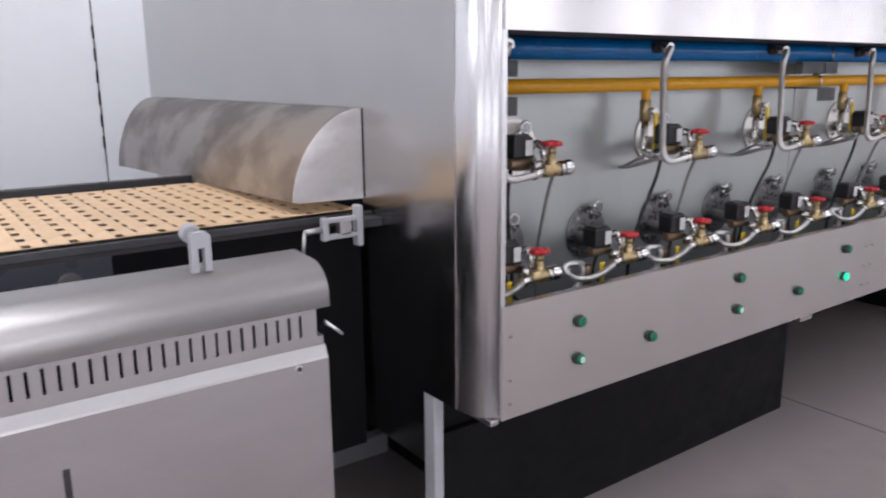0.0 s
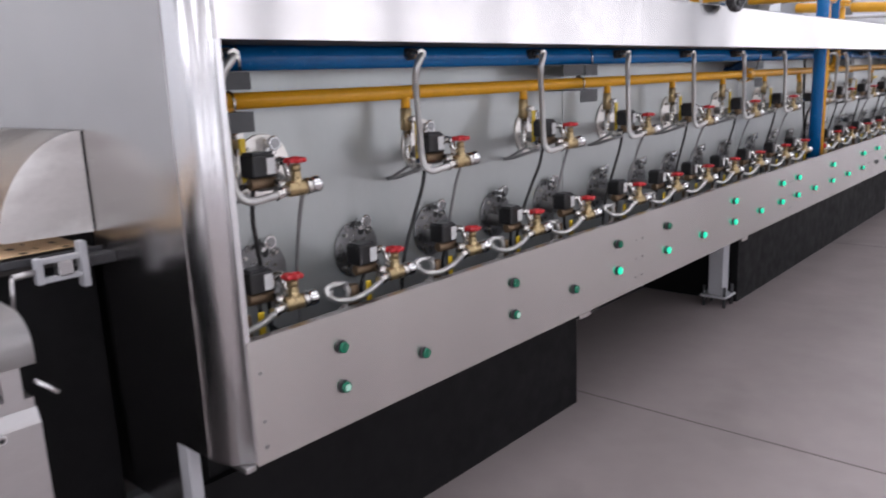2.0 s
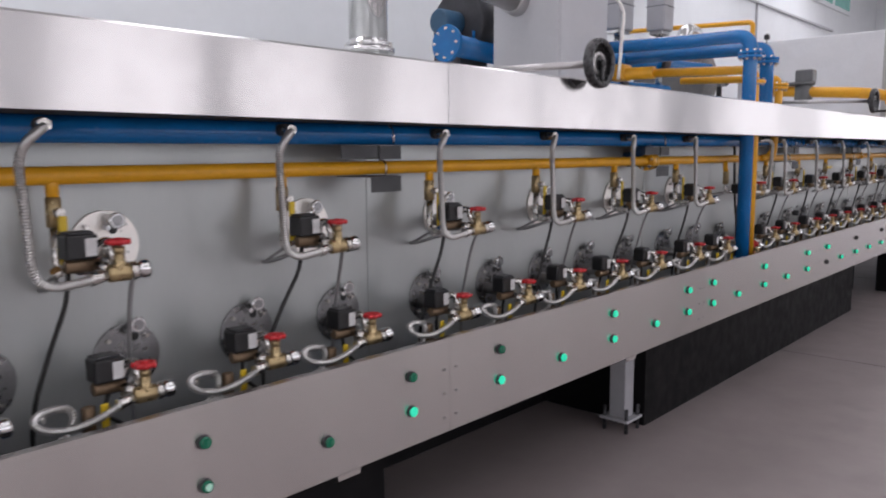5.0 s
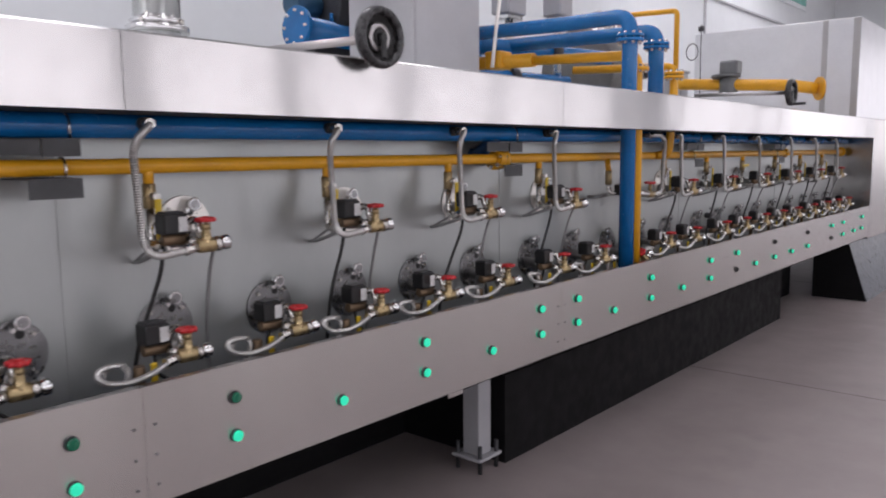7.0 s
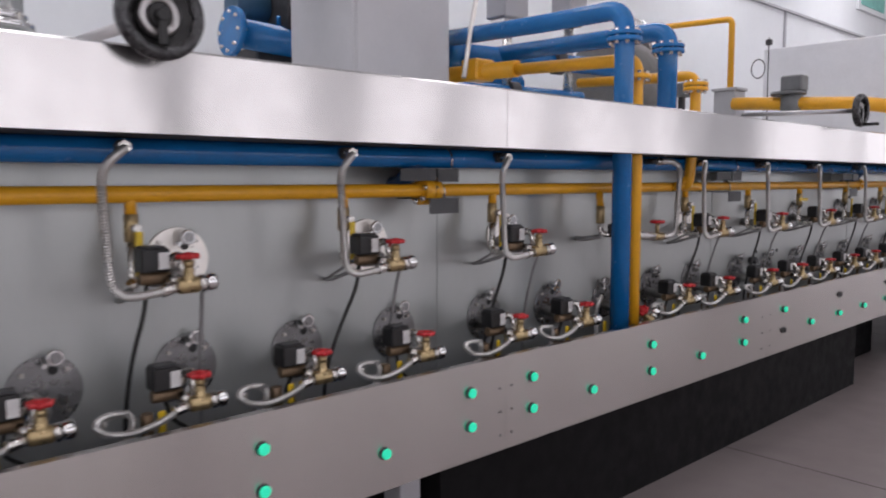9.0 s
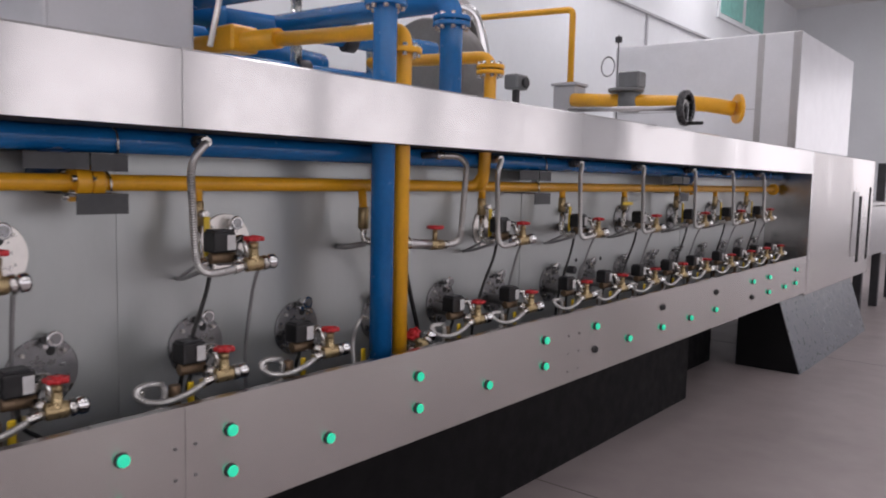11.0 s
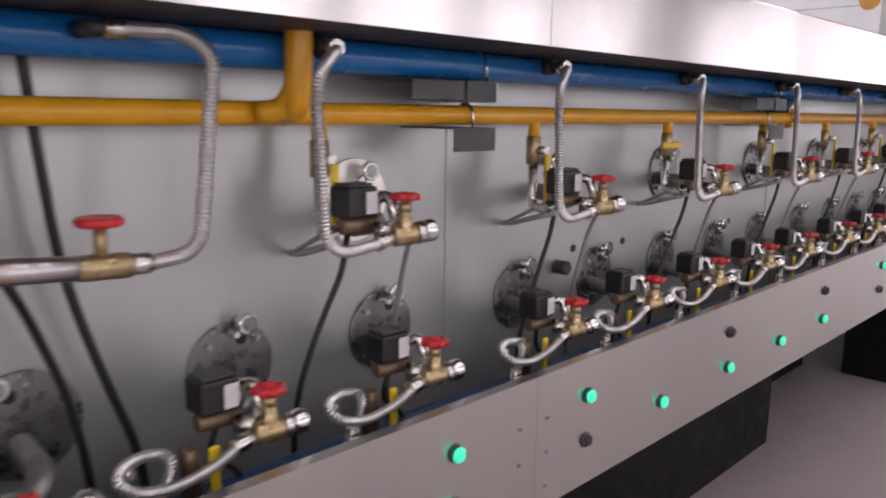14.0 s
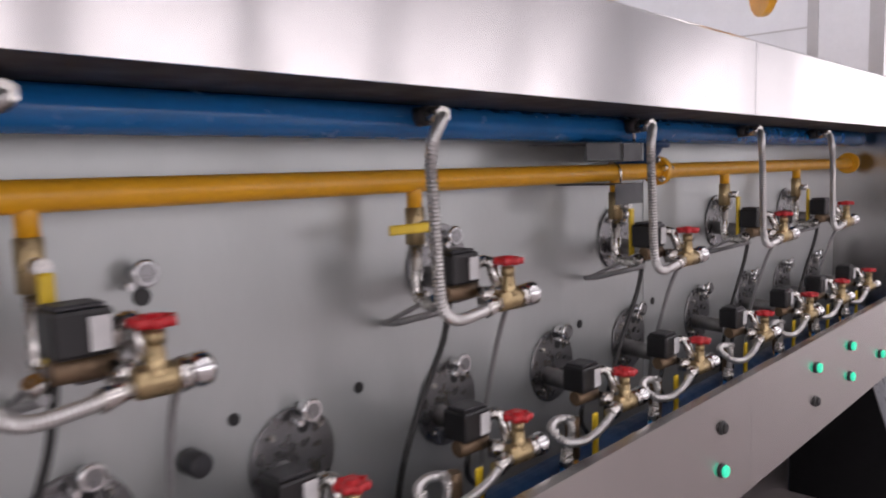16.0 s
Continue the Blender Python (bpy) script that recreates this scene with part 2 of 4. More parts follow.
def setting(name, bm, mat, label="", category=""):
    ob = part(name, bm, mat)
    return tagged(ob, label or name.replace("_", " "), category or name.split("_")[0], "", "structure")


# ---- hall: floor, walls, ceiling ----
FZ = -0.03
floor = setting("floor", box(X0, YF, FZ - 0.2, X1, YB, FZ), CONCRETE, "grey-pink painted concrete floor with saw-cut joints", "floor")
for fx in (-6.3, -2.1, 2.15, 6.4, 10.7, 15.0):
    j = part("joint", box(fx - 0.004, YF, FZ - 0.001, fx + 0.004, YB, FZ + 0.0015), JOINT, floor)
for fy in (-4.6,):
    j = part("joint", box(X0, fy - 0.004, FZ - 0.001, X1, fy + 0.004, FZ + 0.0017), JOINT, floor)
wall_back = setting("wall_back", box(X0, YB, FZ, X1, YB + 0.2, ZC), WHITE_WALL, "white insulated panel back wall", "wall")


def window_wall(name, along, lo, hi, at, back, centres, label):
    """A wall along x or y between lo and hi, from at to back, pierced by the windows."""
    def piece(a, b, z0, z1, bm):
        return box(a, at, z0, b, back, z1, bm=bm) if along == "x" else box(at, a, z0, back, b, z1, bm=bm)
    bm = piece(lo, hi, FZ, WIN_Z0, None)
    piece(lo, hi, WIN_Z1, ZC, bm)
    edges = [lo] + [v for c in centres for v in (c - WIN_W / 2, c + WIN_W / 2)] + [hi]
    for a, b in zip(edges[::2], edges[1::2]):
        piece(a, b, WIN_Z0, WIN_Z1, bm)
    return setting(name, bm, WHITE_WALL, label, "wall")


wall_left = window_wall("wall_left", "y", YF, YB, X0, X0 - 0.2, END_YS, "white end wall with tall windows")
wall_right = window_wall("wall_right", "y", YF, YB, X1, X1 + 0.2, END_YS, "white far end wall with tall windows added for light")
wall_front = window_wall("wall_front", "x", X0, X1, YF, YF - 0.2, WIN_XS, "white wall with a row of tall windows")
setting("ceiling", box(X0, YF, ZC, X1, YB, ZC + 0.2), WHITE_CEIL, "white metal roof lining", "ceiling")

# ---- tunnel oven body ----
OX0, OX1 = 0.0, 10.35
BACK, TOPZ = 0.38, 1.845
P_Z0, P_Z1, H_Z0, H_Z1 = 0.595, 0.928, 1.656, 1.857
oven = thing("tunnel_oven", (0, 0, 0), "long brushed stainless steel gas tunnel oven", "oven")
body = part("insulated_body", box(0.02, BACK, 0.42, 11.0, 2.95, TOPZ), ZINC, oven, "zinc-grey burner side panel")
# vertical seams of the burner-side sheets
for sx in (2.04, 4.17, 6.30, 8.38):
    part("seam_strip", box(sx - 0.012, BACK - 0.003, 0.7, sx + 0.012, BACK, 1.7), ZINC, body)
# recess floor coloured dark to deepen the shade behind the front panel
part("recess_floor", box(0.02, 0.03, 0.655, OX1, BACK - 0.002, 0.67), DARK_IRON, oven, "recess floor behind the front panel, darkened for its shade")
# dark strip paints the shaded band between hood edge and air header
part("hood_return", box(0.02, 0.007, H_Z0 + 0.001, OX1, BACK - 0.002, H_Z0 + 0.006), SHADED_UNDERSIDE, oven, "underside of the hood with its shade in the dark colour")
# front panels and hood, in sheets about two metres long
JX = [0.0, 2.06, 4.14, 6.21, 8.29, OX1]
for i, (a, b) in enumerate(zip(JX, JX[1:])):
    z0 = P_Z0
    part("front_panel", prism([(0.0, z0), (0.0, P_Z1), (0.028, P_Z1), (0.028, P_Z1 - 0.012), (0.006, P_Z1 - 0.012), (0.006, z0)], "x", a + 0.0006, b - 0.0006), STEEL, oven, "brushed stainless front panel")
    part("hood_panel", prism([(0.0, H_Z0), (0.0, H_Z1 - 0.006), (0.006, H_Z1), (0.60, H_Z1 + 0.004), (0.60, H_Z1 - 0.004), (0.006, H_Z1 - 0.012), (0.006, H_Z0)], "x", a + 0.001, b - 0.001), STEEL_HOOD, oven, "mirror-bright brushed hood sheet")
for jx in (1.60, 3.36):
    part("joint_plate", box(jx - 0.05, -0.002, P_Z0 - 0.018, jx + 0.04, 0.005, P_Z0 - 0.0005), STEEL, oven)
part("under_frame", box(0.05, 0.34, 0.42, 10.9, 2.9, 0.55), BLACK_SHEET, oven)
part("plinth", box(0.30, 0.33, FZ, 2.02, 2.7, 0.43), BLACK_SHEET, oven)
# black blocks added to stop light from behind and deepen shade underneath
part("inner_plinth", box(8.452, 0.62, FZ, 9.795, 2.7, 0.43), BLACK_SHEET, oven)
part("inner_plinth", box(2.03, 1.0, FZ, 4.10, 2.7, 0.43), BLACK_SHEET, oven)
part("plinth_front", box(-0.02, 0.305, FZ, 2.027, 0.328, 0.43), BLACK_SHEET, oven, "black sheet plinth front on the floor")
part("plinth", box(4.105, 0.305, FZ, 8.45, 2.7, 0.43), BLACK_SHEET, oven, "black sheet plinth on the floor")
# end housing with a rounded front corner
part("end_plate", box(-0.06, 0.133, 0.60, 0.012, 2.95, 2.12), STEEL_END, oven, "brushed stainless end plate")
outline = [(0.013, 0.165), (-0.058, 0.165), (-0.058, 0.132)] + [(-0.058 + 0.036 * (1 - math.cos(a)), 0.132 - 0.097 * math.sin(a)) for a in [math.pi / 2 * i / 12 for i in range(1, 13)]] + [(-0.004, 0.010), (-0.004, 0.004), (0.013, 0.004)]
bm = prism(outline, "z", 0.60, 2.12)
for f in bm.faces:
    f.smooth = 0.02 < abs(f.normal.x) < 0.9999 and len(f.verts) == 4
part("rounded_corner", bm, STEEL_POLISHED, oven, "polished rounded steel corner column")
part("corner_bracket", box(-0.03, 0.01, 0.582, 0.0, 0.12, 0.598, 0.002), STEEL_DULL, oven)
part("corner_post", box(-0.058, 0.245, FZ, -0.022, 0.30, 0.60, 0.003), GREY_PAINT, oven, "grey painted steel post")
part("lower_end_plate", box(-0.055, 0.305, 0.36, -0.03, 2.9, 0.598), STEEL_END, oven)
# caster leg
def leg(x):
    l = part("support_leg", box(x - 0.05, 0.34, 0.05, x + 0.05, 0.44, 0.60, 0.004), GREY_PAINT, oven, "grey square steel leg")
    part("foot_plate", box(x - 0.09, 0.30, 0.035, x + 0.09, 0.48, 0.05, 0.003), GREY_PAINT, l)
    for dx, dy in ((-0.065, 0.32), (0.065, 0.32), (-0.065, 0.46), (0.065, 0.46)):
        part("adjusting_bolt", cyl((x + dx, dy, FZ), (x + dx, dy, 0.11), 0.011, 8), DARK_IRON, l)
leg(3.985)
# far end housing
part("end_plate", prism([(0.0, 0.6), (0.0, H_Z1), (2.95, H_Z1), (2.95, 0.6)], "x", OX1 + 0.002, 10.40), STEEL_END, oven)
part("end_cabinet", box(10.402, 0.006, 0.56, 13.2, 2.9, 1.86, 0.01), STEEL, oven, "stainless outfeed end cabinet")
part("cabinet_gap", box(12.45, 0.001, 0.72, 12.56, 0.005, 1.45), BLACK_SHEET, oven)
part("cabinet_gap", box(12.98, 0.001, 0.72, 13.05, 0.005, 1.55), BLACK_SHEET, oven)
part("cabinet_door", box(12.14, -0.004, 0.80, 12.38, 0.005, 1.50, 0.002), STEEL_DULL, oven)
part("outfeed_skirt", prism([(0.06, 0.56), (-0.135, FZ), (0.4, FZ), (0.4, 0.56)], "x", 9.82, 12.5), SLATE, oven, "sloping slate grey steel skirt")
part("skirt_side", prism([(0.055, 0.55), (-0.13, FZ + 0.002), (0.39, FZ + 0.002), (0.39, 0.55)], "x", 9.80, 9.818), BLACK_SHEET, oven)
STEEL_FILM = steel("film_covered_steel", (0.80, 0.80, 0.82), 0.33, (1, 1, 1), bump=0.0, wave=0.004, wscale=3.0, var=0.03, rvar=0.02)
STEEL_FILM.node_tree.nodes["Principled BSDF"].inputs["Metallic"].default_value = 0.55
exhaust = thing("exhaust_hood", (12.1, 1.33, 1.86), "large stainless exhaust box over the outfeed end", "hood")
part("box_body", box(-1.1, -1.0, 0.0, 1.2, 0.95, 1.18, 0.01), STEEL_FILM, exhaust)
part("fold_line", box(-1.104, -0.60, 0.44, -1.1005, 0.94, 0.448), STEEL_DULL, exhaust)
part("corner_trim", box(-1.108, -1.006, 0.0, -1.101, -0.93, 1.17), STEEL_DULL, exhaust)
part("seam_trim", box(-1.106, -0.66, 0.0, -1.101, -0.60, 1.17), STEEL_DULL, exhaust)

# ---- header pipes in the recess ----
def pipe_thing(name, pts, r, mat, label, category="pipe", bend=0.0, seg=20):
    t = thing(name, (0, 0, 0), label, category)
    part("pipe", tube(rounded(pts, bend) if bend else pts, r, seg), mat, t)
    return t

def flange(p, q, r, mat, parent, bolts=8, name="flange"):
    p, q = Vector(p), Vector(q)
    f = part(name, cyl(p, q, r, 24, bevel=0.002), mat, parent)
    d = (q - p).normalized()
    s = d.orthogonal().normalized()
    u = d.cross(s)
    for i in range(bolts):
        a = math.tau * i / bolts
        c = (s * math.cos(a) + u * math.sin(a)) * r * 0.78
        part("bolt", cyl(p + c - d * 0.012, q + c + d * 0.012, 0.009, 6), NICKEL, f)
    return f

blue_main = pipe_thing("air_header_pipe", [(0.05, 0.25, 1.6235), (10.25, 0.25, 1.6235)], 0.034, BLUE, "blue painted combustion air header pipe under the hood")
gas_main = pipe_thing("gas_header_pipe", [(0.04, 0.28, 1.51), (10.2, 0.28, 1.51)], 0.023, YELLOW, "yellow painted gas header pipe along the oven")
flange((0.07, 0.28, 1.51), (0.088, 0.28, 1.51), 0.072, YELLOW, gas_main, 0)
flange((10.2, 0.28, 1.51), (10.215, 0.28, 1.51), 0.05, YELLOW, gas_main, 0)
flange((3.98, 0.28, 1.51), (4.02, 0.28, 1.51), 0.052, YELLOW, gas_main, 6)
part("union", cyl((4.025, 0.28, 1.51), (4.06, 0.28, 1.51), 0.048, 20, bevel=0.003), YELLOW, gas_main)
low_blue = pipe_thing("lower_air_pipe", [(0.05, 0.22, 0.785), (10.2, 0.22, 0.785)], 0.045, BLUE_SHADED, "blue lower air header behind the front panel, coloured as in shade")

for tx in (3.93, 8.21):
    tee = part("drop_tee", tube(rounded([(tx, 0.25, 1.62), (tx, 0.265, 1.575), (tx + 0.01, 0.345, 1.53), (tx + 0.01, 0.379, 1.53)], 0.03), 0.030, 16), BLUE_SHADED, blue_main, "blue drop elbow into the panel, coloured as in shade")
    part("drop_collar", cyl((tx, 0.25, 1.600), (tx, 0.254, 1.584), 0.040, 18, bevel=0.003), BLUE_SHADED, tee)
flange((8.26, 0.28, 1.51), (8.285, 0.28, 1.51), 0.043, YELLOW, gas_main, 6)

def bracket(x):
    b = thing("pipe_bracket", (x, BACK, 1.51), "dark grey sheet bracket holding the header pipes", "bracket", "pipe brackets")
    part("upper_plate", box(-0.070, -0.182, 0.030, 0.03, -0.179, 0.075), ZINC_DARK, b)
    part("upper_arm", box(-0.235, -0.176, 0.034, -0.072, -0.173, 0.075), ZINC_DARK, b)
    part("upper_shelf", box(-0.235, -0.182, 0.0752, 0.03, 0.0, 0.0762), ZINC_DARK, b)
    part("upper_web", box(0.0305, -0.182, 0.030, 0.033, 0.0, 0.0762), ZINC, b)
    part("lower_plate", box(-0.110, -0.182, -0.082, 0.030, -0.179, -0.028), ZINC_DARK, b)
    part("lower_shelf", box(-0.110, -0.1785, -0.031, 0.030, 0.0, -0.028), ZINC_DARK, b)
    for ux, z0, zc, r in ((0.01, 0.075, 0.1105, 0.0375), (0.01, -0.05, 0.0, 0.027)):
        pts = [(ux, -0.10 - r * 1.0, z0), (ux, -0.10 - r, zc)] + [(ux, -0.10 - r * math.cos(a), zc + r * math.sin(a)) for a in [math.pi * k / 8 for k in range(1, 9)]]
        if zc > 0.1:
            pts = [(p[0], p[1] - 0.03, p[2] + 0.003) for p in pts]
        part("u_bolt", tube(pts, 0.0035, 6), NICKEL, b)
    return b

for bx in (0.19, 2.0, 4.07, 6.24, 8.0):
    bracket(bx)

# ---- vertical supply pipes ----
riser = thing("air_riser_pipe", (0, 0, 0), "thick blue painted air pipe rising past the hood", "pipe")
part("pipe", tube(rounded([(5.003, 0.118, 0.86), (5.003, 0.118, 2.27), (4.99, 0.55, 2.27), (4.95, 1.9, 2.30)], 0.09, 8), 0.042, 24), BLUE, riser)
flange((5.003, 0.118, 2.13), (5.003, 0.118, 2.15), 0.075, BLUE, riser)
flange((5.003, 0.118, 2.155), (5.003, 0.118, 2.172), 0.075, BLUE, riser)
flange((5.003, 0.118, 0.875), (5.003, 0.118, 0.89), 0.048, BLUE, riser, 0, "collar")
gas_riser = thing("gas_riser_pipe", (0, 0, 0), "yellow painted gas pipe beside the blue riser", "pipe")
part("pipe", tube(rounded([(5.091, 0.109, 0.80), (5.091, 0.109, 1.80), (5.11, 0.125, 1.90), (5.11, 0.125, 2.07), (5.085, 0.9, 2.10)], 0.06, 6), 0.029, 20), YELLOW, gas_riser)
flange((5.11, 0.125, 1.985), (5.11, 0.125, 2.005), 0.065, YELLOW, gas_riser)

# ---- pilot lamps on the front panel ----
def lamp(kind):
    """kind: on, off, dim (pale centre) or cap."""
    t = thing("pilot_lamp", (0, 0, 0), {"on": "lit green round pilot lamp on the steel panel", "off": "unlit dark green round pilot lamp on the panel", "dim": "green ringed pilot lamp with a pale centre", "cap": "dark blanking cap on the steel panel"}[kind], "indicator lamp", "pilot lamps")
    part("bezel", cyl((0, 0.0, 0), (0, -0.006, 0), 0.0195, 20, bevel=0.002), DARK_CAP if kind == "cap" else DARK_IRON, t)
    if kind == "cap":
        part("cap", cyl((0, -0.006, 0), (0, -0.014, 0), 0.015, 16, bevel=0.003), BLACK_PLASTIC, t)
    else:
        part("lens", cyl((0, -0.006, 0), (0, -0.019, 0), 0.0165, 16, bevel=0.004), GREEN_ON if kind == "on" else GREEN_OFF, t)
        if kind == "dim":
            part("pale_centre", cyl((0, -0.019, 0), (0, -0.0205, 0), 0.010, 14), GREEN_PALE, t)
    return t

LAMPS = {k: lamp(k) for k in ("on", "off", "dim", "cap")}
used = set()
def put_lamp(kind, x, z):
    if kind in used:
        copy_thing(LAMPS[kind], pose(x, 0, z))
    else:
        used.add(kind)
        LAMPS[kind].location = (x, 0, z)

ZU, ZL = 0.832, 0.715
PAIRS = [(0.30, "off", "dim"), (1.112, "off", "dim"), (1.868, "off", "on"), (2.34, "off", "on"), (3.178, "on", "on"), (3.963, "on", "on"), (4.281, "on", "on"), (5.078, "on", "on"), (5.94, "on", "on"), (6.414, "on", "cap"), (7.223, "cap", "on"), (8.088, "cap", "on"), (8.858, "on", "cap"), (9.255, "on", "on"), (10.02, "on", "on")]
for x, u, l in PAIRS:
    put_lamp(u, x, ZU), put_lamp(l, x, ZL)
for i, x in enumerate((0.632, 1.514, 2.758, 3.593, 4.648, 5.508, 6.79, 7.651, 9.692)):
    put_lamp("off" if i < 2 else "on", x, ZL)

# ---- burner units ----
def burner(upper, plate=True, pale=True, closed=False):
    """Origin: the red hand wheel's place projected on the zinc panel."""
    t = thing("upper_burner" if upper else "lower_burner", (0, 0, 0), "gas burner assembly with solenoid, brass valve and red hand wheel", "burner", "upper burners" if upper else "lower burners")
    yw = -0.272                      # wheel, ahead of the panel
    fx, fr, fz = (0.085, 0.097, -0.038) if upper else (0.08, 0.098, -0.045)
    if plate:
        fl = part("flange_plate", cyl((fx, 0, fz), (fx, -0.008, fz), fr, 36, bevel=0.002), GASKET if upper and pale else FLANGE, t, "round pale gasketed flange plate" if upper and pale else "round grey steel flange plate")
    else:
        part("open_port", cyl((fx + 0.03, 0.0, -0.012), (fx + 0.03, -0.003, -0.012), 0.015, 18), BLACK_PLASTIC, t, "dark open port in the panel")
    for i in range(4 if plate else 0):
        a = math.pi / 4 + i * math.pi / 2
        part("bolt", cyl((fx + 0.078 * math.cos(a), -0.005, fz + 0.078 * math.sin(a)), (fx + 0.078 * math.cos(a), -0.022, fz + 0.078 * math.sin(a)), 0.006, 6), NICKEL, fl)
    sz = 0.03 if upper else 0.05
    sight = part("sight_glass", cyl((fx + 0.02, 0.0, sz - 0.003), (fx + 0.02, -0.034, sz), 0.014, 12), CHROME, t)
    part("sight_ring", cyl((fx + 0.02, -0.034, sz), (fx + 0.02, -0.046, sz), 0.023, 16, bevel=0.003), CHROME, sight)
    part("glass_face", cyl((fx + 0.02, -0.046, sz), (fx + 0.02, -0.0475, sz), 0.015, 12), FLANGE, sight)
    part("clamp_screw", cyl((fx - 0.006, -0.02, sz - 0.018), (fx - 0.006, -0.044, sz - 0.018), 0.007, 8), CHROME, sight)
    if plate:
        part("open_port", cyl((fx + 0.022, -0.006, 0.004 if upper else 0.012), (fx + 0.022, -0.0095, 0.004 if upper else 0.012), 0.013, 16), BLACK_PLASTIC, t, "dark open port in the plate")
    # mixer tube from flange forward
    part("mixer_tube", tube(rounded([(fx - 0.03, -0.008, fz - 0.02), (fx - 0.04, -0.14, -0.07), (-0.06, yw + 0.09, -0.062)], 0.03), 0.024, 14), CAST_GREY, t, "grey cast mixer elbow")
    # solenoid
    so = part("solenoid", box(-0.102, yw + 0.050, -0.044, -0.026, yw + 0.112, 0.018, 0.006, seg=2), BLACK_PLASTIC, t, "black solenoid coil")
    part("coil_label", box(-0.059, yw + 0.0465, -0.036, -0.031, yw + 0.0485, 0.008), LABEL, so, "white printed coil label")
    part("coil_cap", box(-0.096, yw + 0.056, 0.017, -0.034, yw + 0.106, 0.024, 0.002), DARK_IRON, so)
    part("solenoid_body", cyl((-0.100, yw + 0.078, -0.060), (-0.02, yw + 0.072, -0.060), 0.018, 12, bevel=0.003), BRONZE, t)
    # union between solenoid and valve
    part("union_nut", cyl((-0.035, yw + 0.05, -0.07), (-0.012, yw + 0.02, -0.07), 0.019, 6), NICKEL, t)
    part("elbow", tube(rounded([(-0.024, yw + 0.075, -0.055), (-0.012, yw + 0.070, -0.005), (0.002, yw + 0.045, -0.005), (-0.004, yw + 0.02, -0.055)], 0.022), 0.0125, 12), NICKEL, t)
    # brass valve with red wheel
    va = part("brass_valve", cyl((0, yw, -0.088), (0, yw, -0.030), 0.019, 8, r2=0.0125, bevel=0.002), BRASS, t, "brass globe valve")
    part("valve_body", cyl((-0.030, yw + 0.007, -0.078), (0.026, yw - 0.005, -0.076), 0.022, 14, bevel=0.005), BRASS, va)
    part("packing_nut", cyl((0, yw, -0.03), (0, yw, -0.012), 0.014, 6), BRASS, va)
    part("valve_stem", cyl((0, yw, -0.02), (0, yw, 0.006), 0.006, 8), BRASS, va)
    bm = bmesh.new()
    n = 42
    prof = [(0.007, 0.009), (0.011, 0.008), (0.014, 0.001), (0.019, 0.002), (0.023, 0.006), (0.0272, 0.005), (0.0282, -0.001), (0.0272, -0.007), (0.020, -0.006), (0.008, -0.004)]
    rings = []
    for r, z in prof:
        rings.append([bm.verts.new(((r * (1 + (0.13 * math.cos(7 * math.tau * k / n) if r > 0.027 else 0))) * math.cos(math.tau * k / n), yw + (r * (1 + (0.13 * math.cos(7 * math.tau * k / n) if r > 0.027 else 0))) * math.sin(math.tau * k / n), z)) for k in range(n)])
    for a, b in zip(rings, rings[1:]):
        for k in range(n):
            bm.faces.new((a[k], b[k], b[(k + 1) % n], a[(k + 1) % n])).smooth = True
    bm.faces.new(rings[0]), bm.faces.new(rings[-1][::-1])
    part("hand_wheel", bm, RED, va, "red cast hand wheel")
    part("nipple", cyl((0.026, yw - 0.005, -0.076), (0.040, yw - 0.008, -0.074), 0.024, 6), NICKEL, t)
    part("end_cap", cyl((0.040, yw - 0.008, -0.074), (0.071, yw - 0.014, -0.070), 0.0235, 16, bevel=0.008), CHROME, t, "bright round end cap")
    # hose with nuts
    hy = yw - 0.004
    if upper:
        hp = rounded([(-0.055, hy, -0.085), (-0.20, hy - 0.004, -0.10), (-0.215, hy, 0.22), (-0.14, yw + 0.03, 0.275), (-0.13, yw + 0.06, 0.275)], 0.075, 8)
        part("nut", cyl((-0.14, yw + 0.03, 0.278), (-0.13, yw + 0.075, 0.278), 0.016, 6), NICKEL, t)
        part("header_nipple", cyl((-0.13, yw + 0.075, 0.279), (-0.12, yw + 0.115, 0.279), 0.019, 14), DARK_IRON, t)
    else:
        hp = rounded([(-0.055, hy, -0.083), (-0.12, hy - 0.006, -0.108), (-0.19, hy - 0.004, -0.120), (-0.245, hy + 0.004, -0.110), (-0.264, hy + 0.026, -0.094), (-0.246, hy + 0.052, -0.083), (-0.205, hy + 0.062, -0.078), (-0.170, hy + 0.056, -0.084), (-0.160, hy + 0.050, -0.104), (-0.172, hy + 0.046, -0.13), (-0.19, hy + 0.045, -0.165)], 0.03, 5)
        inner = [(-0.208 + 0.032 * math.cos(a), hy + 0.044 + 0.020 * math.sin(a), -0.086 + 0.008 * math.cos(a)) for a in [math.radians(-30 + 20 * k) for k in range(13)]]
        part("hose_coil", tube(rounded(inner, 0.01, 2), 0.0075, 8, ribs=0.002, rib_step=0.0036), HOSE, t)
        part("nut", cyl((-0.19, hy + 0.045, -0.15), (-0.19, hy + 0.045, -0.19), 0.015, 6), NICKEL, t)
    part("flexible_hose", tube(hp, 0.0117 if upper else 0.0102, 14, ribs=0.0026, rib_step=0.0036), HOSE, t, "ribbed stainless flexible hose")
    part("hose_nut", cyl((-0.075, hy, -0.088), (-0.036, hy + 0.004, -0.078), 0.0165, 6), NICKEL, t)
    # gas branch
    if upper:
        dx, dy = -0.08, -0.10
        part("gas_branch", cyl((dx, dy, 0.17), (dx, dy, 0.10), 0.016, 12), YELLOW, t, "yellow branch pipe")
